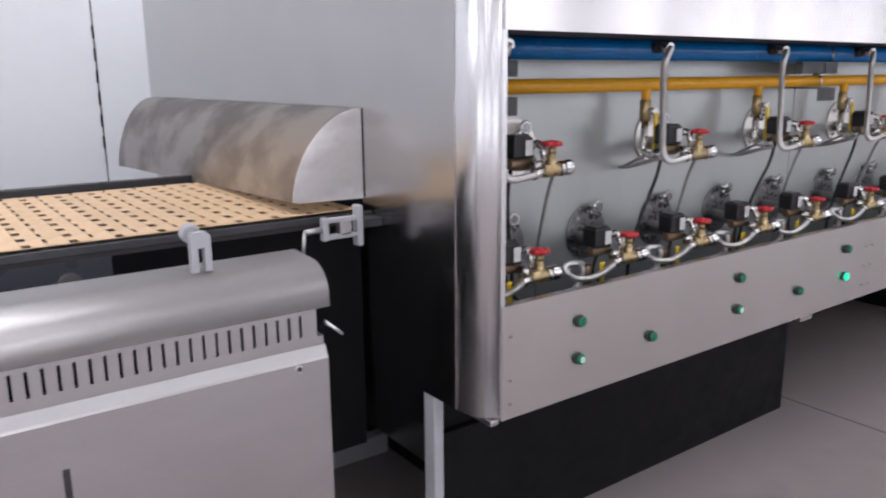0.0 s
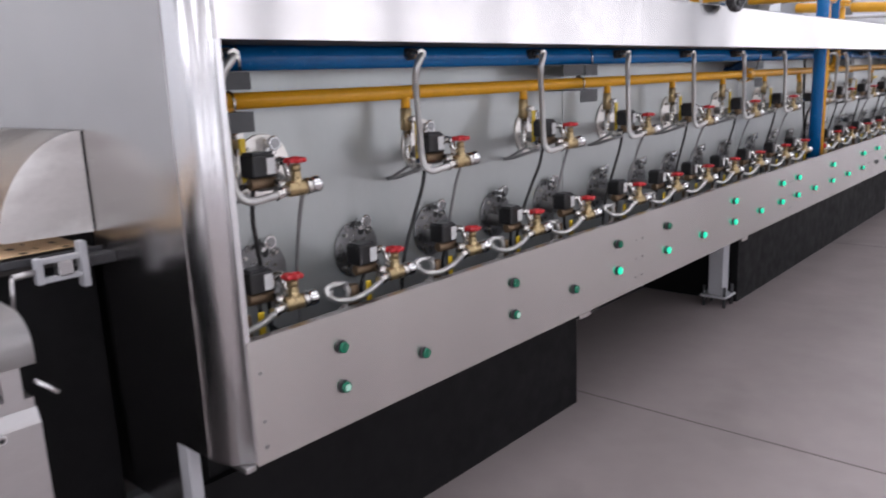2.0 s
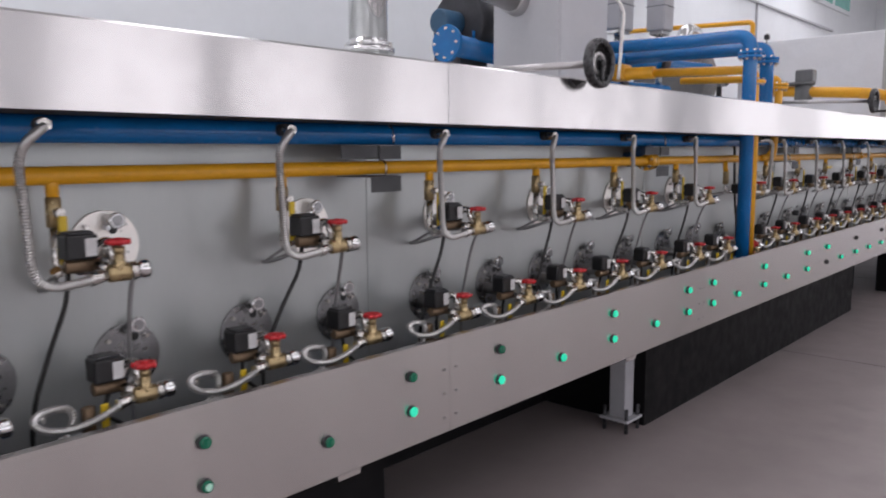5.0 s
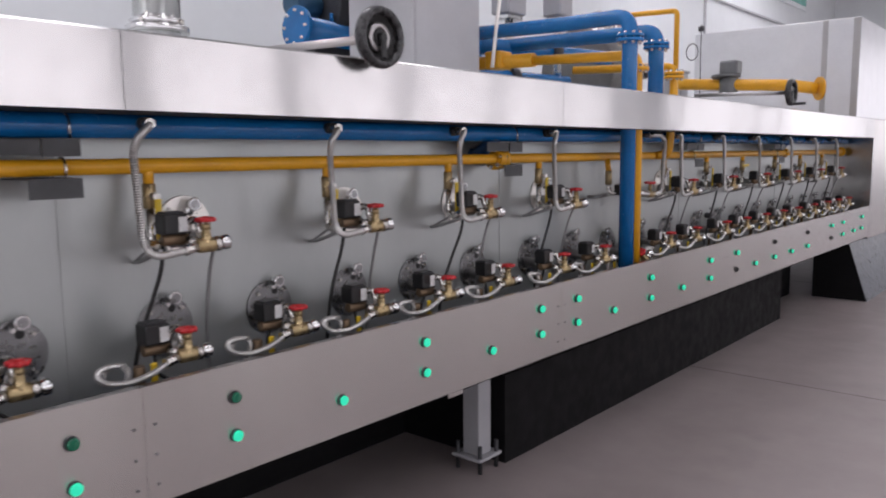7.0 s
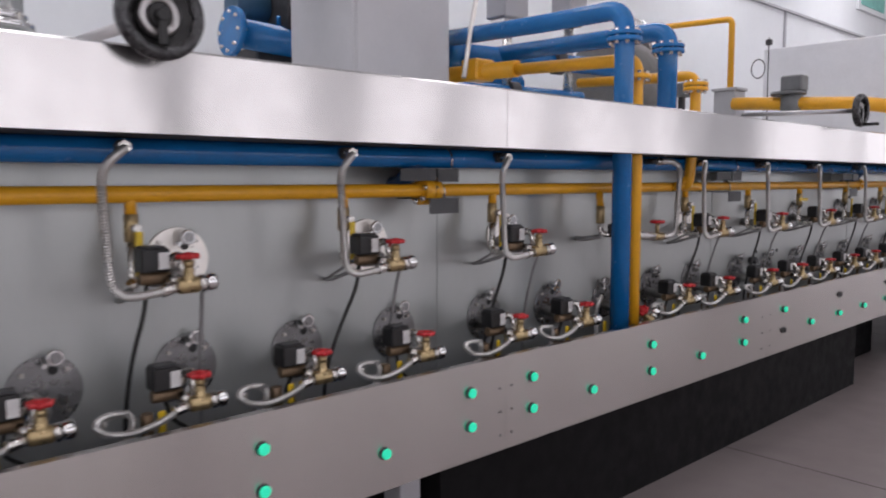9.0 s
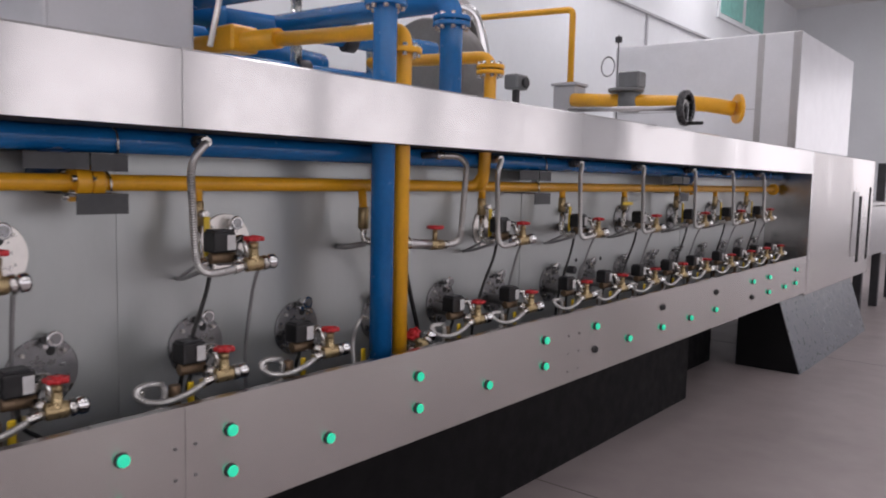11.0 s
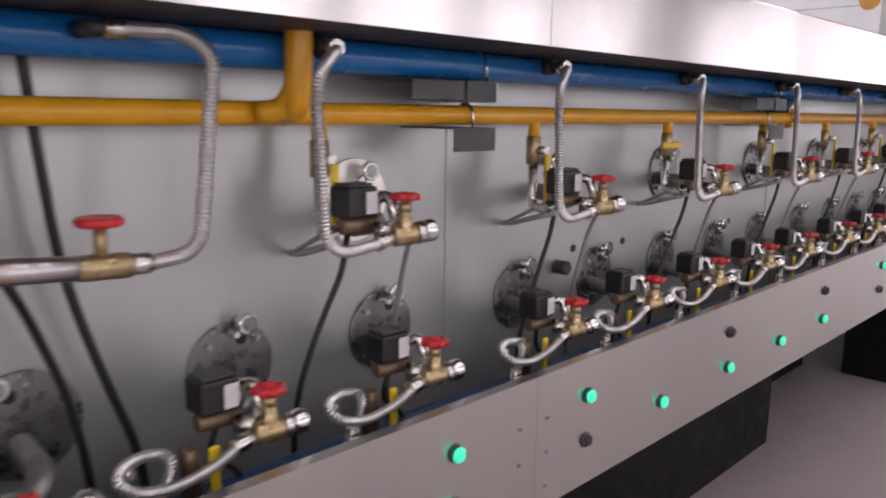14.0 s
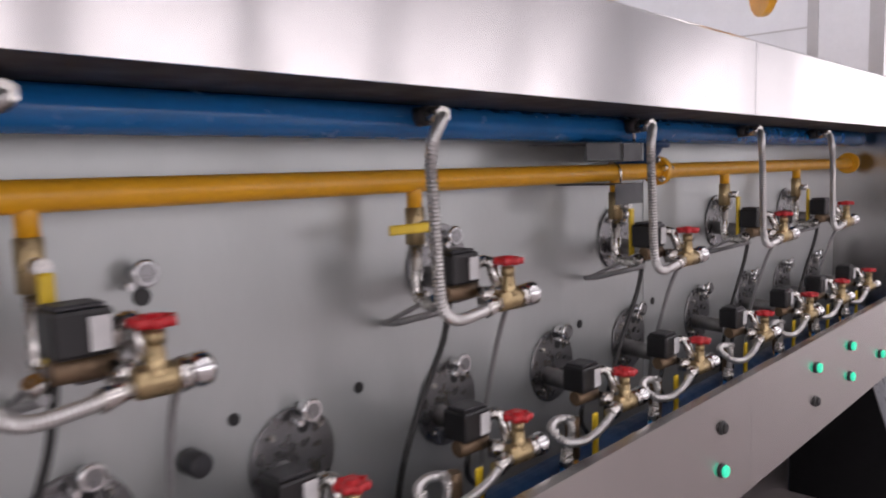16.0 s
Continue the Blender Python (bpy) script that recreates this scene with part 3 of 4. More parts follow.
        bv = part("ball_valve", cyl((dx, dy, 0.105), (dx, dy, 0.03), 0.02, 8, bevel=0.002), BRASS, t)
        part("valve_cap", cyl((dx, dy - 0.01, 0.067), (dx, dy - 0.045, 0.067), 0.012, 10), NICKEL, bv)
        if closed:
            part("lever", box(dx - 0.115, dy - 0.052, 0.058, dx + 0.012, dy - 0.043, 0.077, 0.003), HANDLE_YELLOW, bv, "yellow vinyl valve lever turned across the pipe")
        else:
            part("lever", box(dx - 0.009, dy - 0.052, -0.075, dx + 0.012, dy - 0.043, 0.06, 0.003), HANDLE_YELLOW, bv, "yellow vinyl valve lever")
        part("down_pipe", tube(rounded([(dx, dy, 0.03), (dx, dy, -0.085), (dx - 0.03, yw + 0.09, -0.085), (-0.12, yw + 0.08, -0.066)], 0.03), 0.013, 10), NICKEL, t)
        part("side_pipe", tube(rounded([(-0.11, yw + 0.07, -0.09), (-0.095, -0.05, -0.135), (-0.09, -0.006, -0.14)], 0.03), 0.0075, 10), CONDUIT, t)
        part("side_pipe", tube(rounded([(-0.10, yw + 0.09, -0.06), (-0.10, -0.045, -0.127), (-0.09, -0.012, -0.14)], 0.03), 0.0055, 8), CONDUIT, t)
    else:
        dx, dy = -0.115, yw + 0.075
        bv = part("ball_valve", cyl((dx, dy, -0.10), (dx, dy, -0.20), 0.018, 8, bevel=0.002), BRONZE, t)
        part("lever", box(dx + 0.010, dy - 0.055, -0.215, dx + 0.030, dy - 0.046, -0.085, 0.003), HANDLE_YELLOW, bv, "yellow vinyl valve lever")
        part("down_pipe", cyl((dx, dy, -0.20), (dx, dy, -0.34), 0.014, 10), YELLOW, t)
    return t

UP = [0.276, 0.973, 1.662, 2.341, 3.039, 3.731, 4.442, 5.897, 6.604, 7.326, 8.11, 8.84, 9.56]
LOW = [0.235, 0.633, 1.021, 1.418, 1.80, 2.262, 2.672, 3.06, 3.446, 3.86, 4.337, 4.75, 5.575, 5.985, 6.506, 6.914, 7.349, 7.773, 8.19, 8.68, 9.13, 9.53, 9.93]
ub, lb, ub_bare, ub_grey, ub_closed = burner(True), burner(False), burner(True, False), burner(True, True, False), burner(True, True, False, True)
ub.matrix_basis, lb.matrix_basis = pose(UP[0], BACK, 1.35), pose(LOW[0], BACK, 1.035)
for x in UP[1:8]:
    copy_thing(ub, pose(x, BACK, 1.352))
ub_bare.matrix_basis, ub_closed.matrix_basis, ub_grey.matrix_basis = pose(UP[8], BACK, 1.352), pose(UP[9], BACK, 1.352), pose(UP[10], BACK, 1.352)
for x in UP[11:]:
    copy_thing(ub_grey, pose(x, BACK, 1.352))
for x in LOW[1:]:
    copy_thing(lb, pose(x, BACK, 1.035))

# ---- control cables between the burner rows ----
rng = random.Random(7)
def cable(name, pts, r, mat, label, group):
    t = thing(name, (0, 0, 0), label, "cable", group)
    part("sheath", tube(rounded(pts, 0.12, 6), r, 8), mat, t)
    return t

for i, x in enumerate(UP):
    lean = [0.05, -0.10, -0.12, -0.10, -0.05, -0.11, -0.09, -0.10, -0.09, -0.11, -0.12, -0.10, -0.11][i]
    j = rng.uniform(-0.015, 0.015)
    cable("control_cable", [(x - 0.08 + j, 0.19, 1.275), (x - 0.085 + j, 0.20, 1.20), (x - 0.09 + lean * 0.45, 0.22, 1.08), (x - 0.08 + lean, 0.24, 0.93), (x - 0.08 + lean, 0.25, 0.70)], 0.0065, CABLE, "black rubber control cable hanging between burners", "control cables")
    cable("steel_conduit", [(x + 0.05, 0.14, 1.275), (x + 0.065 + j, 0.18, 1.20), (x + 0.075 + j, 0.22, 1.08), (x + 0.09 + j, 0.26, 0.95), (x + 0.10, 0.27, 0.70)], 0.006, CONDUIT, "thin grey flexible conduit hanging on the burner panel", "conduits")
for i, x in enumerate(LOW):
    j = rng.uniform(-0.02, 0.02)
    cable("control_cable", [(x - 0.06, 0.19, 0.955), (x - 0.06 + j, 0.20, 0.90), (x + 0.02 + j, 0.22, 0.84), (x + 0.05, 0.23, 0.70)], 0.006, CABLE, "black control cable under a lower burner", "control cables")

# blue air stubs under the lower hoses
for x in LOW:
    t = thing("air_stub", (x - 0.19, 0.149, 0.80), "short blue air branch pipe under a flexible hose", "pipe", "air stubs")
    part("stub_pipe", cyl((0, 0, 0.0), (0, 0, 0.045), 0.017, 12), BLUE, t)
    part("nut", cyl((0, 0, 0.045), (0, 0, 0.07), 0.018, 6), NICKEL, t)

# ---- spare branch beside the riser ----
sp = thing("spare_air_branch", (0, 0, 0), "grey pipe with a brass valve and red hand wheel", "valve")
part("pipe", cyl((5.16, 0.13, 1.297), (5.29, 0.13, 1.287), 0.019, 14), STEEL_DULL, sp)
part("union", cyl((5.12, 0.14, 1.30), (5.165, 0.135, 1.298), 0.026, 8, bevel=0.003), NICKEL, sp)
part("tee", cyl((5.135, 0.14, 1.27), (5.135, 0.14, 1.345), 0.018, 10), NICKEL, sp)
v = part("brass_valve", cyl((5.275, 0.13, 1.287), (5.355, 0.13, 1.283), 0.02, 12, bevel=0.003), BRASS, sp)
part("valve_stem", cyl((5.312, 0.13, 1.29), (5.312, 0.13, 1.352), 0.010, 10), BRASS, v)
part("hand_wheel", cyl((5.312, 0.13, 1.346), (5.312, 0.13, 1.36), 0.035, 16, bevel=0.004), RED, v, "red cast hand wheel")
part("hose_nut", cyl((5.355, 0.13, 1.283), (5.385, 0.13, 1.282), 0.017, 6), NICKEL, sp)
part("flexible_hose", tube(rounded([(5.385, 0.13, 1.282), (5.47, 0.13, 1.29), (5.505, 0.13, 1.60), (5.46, 0.135, 1.632), (5.37, 0.16, 1.632)], 0.05, 8), 0.0135, 10, ribs=0.0034, rib_step=0.0034), HOSE, sp, "ribbed stainless flexible hose")
part("hose_nut", cyl((5.38, 0.155, 1.632), (5.35, 0.165, 1.632), 0.016, 6), NICKEL, sp)
part("header_nipple", tube(rounded([(5.355, 0.163, 1.632), (5.335, 0.17, 1.632), (5.33, 0.225, 1.63)], 0.015), 0.013, 10), DARK_IRON, sp)
part("gas_branch", cyl((5.05, 0.27, 1.495), (5.05, 0.26, 1.42), 0.016, 12), YELLOW, sp)
part("ball_valve", cyl((5.05, 0.26, 1.43), (5.05, 0.26, 1.35), 0.02, 8, bevel=0.002), BRASS, sp)
part("solenoid", box(5.06, 0.17, 1.29, 5.13, 0.23, 1.35, 0.006, seg=2), BLACK_PLASTIC, sp, "black solenoid coil")
part("feed_pipe", tube(rounded([(5.05, 0.26, 1.36), (5.05, 0.26, 1.30), (5.09, 0.19, 1.30), (5.13, 0.14, 1.30)], 0.03), 0.013, 10), NICKEL, sp)
cable("control_cable", [(5.27, 0.30, 1.70), (5.285, 0.30, 1.50), (5.31, 0.30, 1.25), (5.37, 0.30, 1.05), (5.43, 0.30, 0.88), (5.43, 0.30, 0.70)], 0.009, CABLE, "thick black cable running down beside the riser", "control cables")
cable("control_cable", [(5.20, 0.20, 1.27), (5.24, 0.25, 1.20), (5.30, 0.28, 1.05), (5.33, 0.28, 0.88), (5.33, 0.28, 0.70)], 0.008, CABLE, "thick black cable running down beside the riser", "control cables")
# tilted lower burner behind the risers
tb = copy_thing(lb, pose(5.168, BACK, 0.958, 0, -42, 0))
tagged(tb, "tilted gas burner assembly crowded behind the risers")
gd = thing("gas_down_pipe", (0, 0, 0), "yellow gas pipe dropping through the hood into the header", "pipe")
part("tee_fillet", tube(rounded([(5.66, 0.262, 1.510), (5.70, 0.235, 1.515), (5.709, 0.20, 1.56)], 0.04), 0.022, 14), YELLOW, gd)
part("pipe", tube(rounded([(5.735, 0.28, 1.511), (5.712, 0.205, 1.522), (5.711, 0.195, 1.58), (5.711, 0.19, 1.70), (5.716, 0.18, 1.86), (5.716, 0.18, 2.06), (5.72, 0.9, 2.09)], 0.06, 6), 0.026, 18), YELLOW, gd)
flange((5.716, 0.18, 1.985), (5.716, 0.18, 2.003), 0.06, YELLOW, gd)
flange((5.716, 0.18, 2.008), (5.716, 0.18, 2.026), 0.06, YELLOW, gd)
b2 = thing("second_air_pipe", (0, 0, 0), "blue painted air pipe with bolted flange above the hood", "pipe")
part("pipe", tube(rounded([(5.43, 0.167, 1.80), (5.43, 0.167, 2.24), (5.42, 1.9, 2.27)], 0.08, 8), 0.045, 20), BLUE, b2)
flange((5.43, 0.167, 2.135), (5.43, 0.167, 2.153), 0.075, BLUE, b2)
flange((5.43, 0.167, 2.158), (5.43, 0.167, 2.175), 0.075, BLUE, b2)

hs = thing("loose_hose_end", (4.965, 0.20, 0.80), "bent braided hose end beside the blue riser", "hose")
part("hose", tube(rounded([(0.0, 0.0, 0.0), (-0.022, 0.0, 0.13), (-0.015, 0.0, 0.19), (0.03, 0.01, 0.22), (0.06, 0.03, 0.222)], 0.04, 6), 0.010, 12, ribs=0.0024, rib_step=0.0036), HOSE, hs)
part("lever", box(-0.008, -0.035, 0.015, 0.014, -0.026, 0.125, 0.003), HANDLE_YELLOW, hs, "yellow vinyl valve lever")
st = thing("pipe_stub", (5.03, BACK, 1.277), "short grey pipe stub on the burner panel", "pipe")
part("stub", tube(rounded([(0.0, 0.0, 0.0), (0.0, -0.05, 0.0), (0.06, -0.09, 0.012)], 0.03), 0.011, 12), CONDUIT, st)

# small holes in the burner panel
for hx, hz in ((7.165, 1.087), (6.872, 1.096), (7.997, 1.081), (8.43, 1.085), (9.2, 1.085)):
    h = thing("panel_hole", (hx, BACK, hz), "small dark open hole in the burner panel", "hole", "panel holes")
    part("rim", cyl((0, 0.0, 0), (0, -0.003, 0), 0.012, 12), BLACK_PLASTIC, h)
t = thing("probe_bung", (6.78, BACK, 1.05), "small dark round probe fitting on the panel", "fitting")
part("plug", cyl((0, 0, 0), (0, -0.05, 0), 0.022, 12, bevel=0.004), DARK_IRON, t)

# screws on the front panels
for jx in (0.03, 2.03, 2.09, 4.11, 4.17, 6.15, 6.25):
    for jz in ((0.65, 0.735, 0.82) if jx > 0.1 else (0.64, 0.71, 0.84)):
        s = thing("panel_screw", (jx, 0, jz), "small round steel screw in the front panel", "screw", "panel screws")
        part("screw_head", cyl((0, 0, 0), (0, -0.003, 0), 0.0045, 8), VALVE_GREY, s)

# ---- infeed cabinet beside the oven end ----
cab = thing("infeed_cabinet", (0, 0, 0), "stainless infeed drive cabinet with a rounded top cover", "cabinet")
CX0, CX1, CY = -4.2, -0.41, 0.23
part("carcass", box(CX0, CY + 0.02, FZ, CX1 - 0.004, 0.62, 0.87), STEEL_DULL, cab)
# unseen black sheets added to darken what the oven end plate reflects
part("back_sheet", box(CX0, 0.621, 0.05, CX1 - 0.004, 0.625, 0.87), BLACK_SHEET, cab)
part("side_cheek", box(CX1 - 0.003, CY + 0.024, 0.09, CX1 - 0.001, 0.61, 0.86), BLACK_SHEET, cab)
for a, b in ((-1.66, CX1), (-2.92, -1.665), (CX0, -2.925)):
    d = part("door", prism([(CY, 0.10), (CY, 0.812), (CY + 0.004, 0.818), (CY + 0.016, 0.847), (CY + 0.022, 0.840), (CY + 0.018, 0.10)], "x", a + 0.002, b - 0.002), STEEL_DULL, cab, "brushed steel door with a folded top edge")
    part("handle_slot", box(a + 0.585, CY - 0.003, 0.55, a + 0.60, CY - 0.001, 0.70), DARK_IRON, d)
    part("lock_rim", cyl((b - 0.09, CY, 0.80), (b - 0.09, CY - 0.006, 0.80), 0.012, 14, bevel=0.002), CHROME, d)
    part("lock_core", cyl((b - 0.09, CY - 0.006, 0.80), (b - 0.09, CY - 0.0075, 0.80), 0.006, 10), BLACK_PLASTIC, d)
# vented band: bars between real slots
part("vent_backing", box(CX0, CY + 0.05, 0.86, CX1 - 0.03, CY + 0.055, 0.955), BLACK_SHEET, cab)
vb = part("vent_band", box(CX0, CY + 0.015, 0.848, CX1 - 0.025, CY + 0.03, 0.877), STEEL_DULL, cab)
box_top = part("vent_rail", box(CX0, CY + 0.015, 0.937, CX1 - 0.025, CY + 0.03, 0.962), STEEL_DULL, cab)
pitch = 0.0319
n = 0
x = CX1 - 0.025
part("vent_bar", box(x - 0.043, CY + 0.015, 0.877, x, CY + 0.03, 0.937), STEEL_DULL, cab)
x -= 0.050
while x > CX0 and n < 110:
    if n == 0:
        bar = part("vent_bar", box(-pitch + 0.0075, CY + 0.015, 0.877, 0, CY + 0.03, 0.937), STEEL_DULL, cab)
        bar.location.x = x
        bar_me = bar.data
    else:
        o = new("vent_bar", bar_me)
        o.parent, o.location = cab, (x, 0, 0)
    x -= pitch
    n += 1
# rounded cover
prof = [(CY - 0.012, 0.957), (CY - 0.012, 0.99)] + [(CY + 0.083 - 0.095 * math.cos(a), 0.99 + 0.08 * math.sin(a)) for a in [math.pi / 2 * k / 10 for k in range(1, 11)]] + [(0.42, 1.075), (0.435, 1.06), (0.435, 1.05), (CY + 0.09, 1.05), (CY + 0.0, 0.985), (CY, 0.957)]
bm = prism(prof, "x", CX0, CX1 + 0.002)
for f in bm.faces:
    f.smooth = len(f.verts) == 4
part("top_cover", bm, STEEL_COVER, cab, "rounded brushed steel top cover")
part("latch", cyl((CX1 + 0.004, CY + 0.03, 0.905), (CX1 + 0.05, CY + 0.01, 0.865), 0.006, 8), CHROME, cab)

rb = thing("roller_bracket", (-0.70, 0.33, 1.075), "grey cast bracket with a round knob on the cover", "bracket")
part("post", prism([(-0.025, 0.0), (-0.025, 0.09), (-0.015, 0.10), (0.015, 0.10), (0.025, 0.09), (0.025, 0.0), (0.008, 0.0), (0.008, 0.06), (-0.008, 0.06), (-0.008, 0.0)], "y", -0.012, 0.012), GREY_PAINT, rb)
part("axle", cyl((0, 0.0, 0.075), (0, 0.09, 0.085), 0.010, 10), STEEL_DULL, rb)
part("knob", cyl((0, 0.06, 0.083), (0, 0.085, 0.087), 0.025, 16, bevel=0.004), GREY_PAINT, rb)

tk = thing("belt_tensioner", (-0.20, 0.50, 1.10), "grey cast belt tensioner with a threaded rod", "tensioner")
part("frame_bar", box(-0.08, -0.02, 0.02, 0.03, 0.0, 0.035, 0.003), GREY_PAINT, tk)
part("frame_bar", box(-0.08, -0.02, -0.03, 0.03, 0.0, -0.015, 0.003), GREY_PAINT, tk)
part("frame_end", box(-0.085, -0.022, -0.032, -0.065, 0.002, 0.038, 0.003), GREY_PAINT, tk)
part("slider", box(-0.03, -0.026, -0.018, 0.01, 0.006, 0.022, 0.004), STEEL_DULL, tk)
part("upright", box(0.03, -0.025, -0.06, 0.05, 0.01, 0.065, 0.003), GREY_PAINT, tk)
part("rod", cyl((-0.085, -0.01, 0.003), (-0.14, -0.01, 0.0), 0.009, 8), STEEL_DULL, tk)
part("lever", tube([(-0.14, -0.01, 0.0), (-0.15, -0.01, -0.09)], 0.006, 8), STEEL_DULL, tk)
part("mount", box(0.05, 0.01, -0.015, 0.14, 0.06, 0.015, 0.003), DARK_IRON, tk)

# mouth hood over the belt
mh = thing("mouth_hood", (0, 0, 0), "curved brushed steel hood over the oven mouth", "hood")
def hood_arc(foot_x, foot_z):
    """Outline from the lower lip up to the end plate."""
    return [(foot_x + (-0.064 - foot_x) * (1 - math.cos(a)) ** 0.86, foot_z + (1.447 - foot_z) * math.sin(a)) for a in [math.pi / 2 * k / 14 for k in range(15)]]
near_arc, far_arc = hood_arc(-0.312, 1.170), hood_arc(-0.275, 1.083)
bm = bmesh.new()
lo = [bm.verts.new((p[0], 0.625, p[1])) for p in near_arc]
hi = [bm.verts.new((p[0], 2.90, p[1])) for p in far_arc]
for k in range(14):
    bm.faces.new((lo[k], lo[k + 1], hi[k + 1], hi[k])).smooth = True
bmesh.ops.solidify(bm, geom=bm.faces[:], thickness=0.003)
part("curved_sheet", bm, STEEL_SMEARED, mh)
part("side_plate", prism(near_arc + [(-0.064, 1.160), (-0.30, 1.166)], "y", 0.62, 0.624), STEEL_SMEARED, mh)
part("side_plate", prism(far_arc + [(-0.064, 1.08)], "y", 2.901, 2.905), STEEL_END, mh)
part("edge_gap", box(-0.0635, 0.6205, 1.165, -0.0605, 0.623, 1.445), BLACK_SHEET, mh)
# thin black sheet painted in as the shade of the oven mouth
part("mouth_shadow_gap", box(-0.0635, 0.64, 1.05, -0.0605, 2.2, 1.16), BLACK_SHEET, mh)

# conveyor belt: plate links with oblong holes
cv = thing("infeed_conveyor", (0, 0, 0), "wood-coloured perforated plate belt on a dark bed", "conveyor")
BZ, BY0, BY1 = 1.135, 0.60, 1.56
part("bed", box(-4.2, BY0 - 0.02, BZ - 0.045, -0.062, BY1 + 0.06, BZ - 0.020), BELT_DARK, cv)
part("side_rail", box(-4.2, BY0 - 0.032, BZ - 0.030, -0.066, BY0 - 0.021, BZ - 0.008, 0.002), DARK_IRON, cv)
part("side_rail", box(-4.2, BY1 + 0.061, BZ - 0.05, -0.066, BY1 + 0.10, BZ + 0.02, 0.003), DARK_IRON, cv)
PX, NY = 0.056, 10
def belt_row(shift, half, xs):
    """One plate of the belt: strips between oblong slots, slots staggered from row to row."""
    bm = bmesh.new()
    w = (BY1 - BY0) / NY
    box(xs, BY0, 0, PX - 0.001, BY1, 0.002, bm=bm)
    y = BY0
    for k in range(NY):
        c = BY0 + (k + 0.5 + shift * 0.25) * w
        box(0, y, 0, xs, c - half, 0.002, bm=bm)
        y = c + half
    box(0, y, 0, xs, BY1, 0.002, bm=bm)
    return bm
rows = [part("belt_link", belt_row(-1, 0.021, 0.021), BELT, cv), part("belt_link", belt_row(1, 0.024, 0.009), BELT, cv)]
for k in range(73):
    if k < 2:
        o = rows[k]
    else:
        o = new("belt_link", rows[k % 2].data)
        o.parent = cv
    o.location = (-0.10 - PX * (k + 1), 0, BZ - 0.004)
# frame under the conveyor
for lx in (-3.4, -1.9):
    for ly in (0.75, 1.45):
        part("stand_leg", box(lx - 0.03, ly - 0.03, FZ, lx + 0.03, ly + 0.03, BZ - 0.045), DARK_IRON, cv)
part("cross_tube", cyl((-0.95, 0.62, 1.02), (-0.95, 1.6, 1.02), 0.03, 14), STEEL_DULL, cv)
# the two black sheets stand for deep shade under the belt
part("end_sheet", box(-0.40, 1.20, FZ, -0.066, 1.21, BZ - 0.05), BLACK_SHEET, cv, "black sheet standing in for the shade below the belt")
part("near_skirt", box(-0.84, 0.63, 0.30, -0.075, 0.634, BZ - 0.046), BLACK_SHEET, cv, "black sheet added as shade below the belt")
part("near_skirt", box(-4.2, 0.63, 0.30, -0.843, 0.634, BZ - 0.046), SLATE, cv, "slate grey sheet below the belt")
part("far_skirt", box(-4.2, 1.64, FZ, -0.45, 1.66, BZ - 0.02), material("slate_sheet", (0.045, 0.05, 0.06), 0.45), cv, "dark slate grey skirt sheet")
part("drip_tray", box(-4.2, 0.65, 0.72, -0.95, 1.6, 0.73), DARK_IRON, cv)
fr = thing("floor_rail", (0, 0, 0), "grey painted steel rail lying on the floor", "rail")
part("bar", box(-4.0, 1.07, FZ, 0.28, 1.13, 0.06, 0.004), GREY_PAINT, fr)

# ---- on the oven roof ----
def lathe(profile, n, bm=None, scallop=0.0, lobes=12, inner=0.0):
    """Rings of (radius, y) turned about the y axis; radii under inner are scalloped."""
    bm = bm or bmesh.new()
    rings = []
    for r, y in profile:
        ring = []
        for k in range(n):
            a = math.tau * k / n
            rr = r * (1 + (scallop * math.cos(lobes * a) if r < inner else 0.0))
            ring.append(bm.verts.new((rr * math.cos(a), y, rr * math.sin(a))))
        rings.append(ring)
    for a, b in zip(rings, rings[1:]):
        for k in range(n):
            bm.faces.new((a[k], a[(k + 1) % n], b[(k + 1) % n], b[k])).smooth = True
    bmesh.ops.recalc_face_normals(bm, faces=bm.faces[:])
    return bm


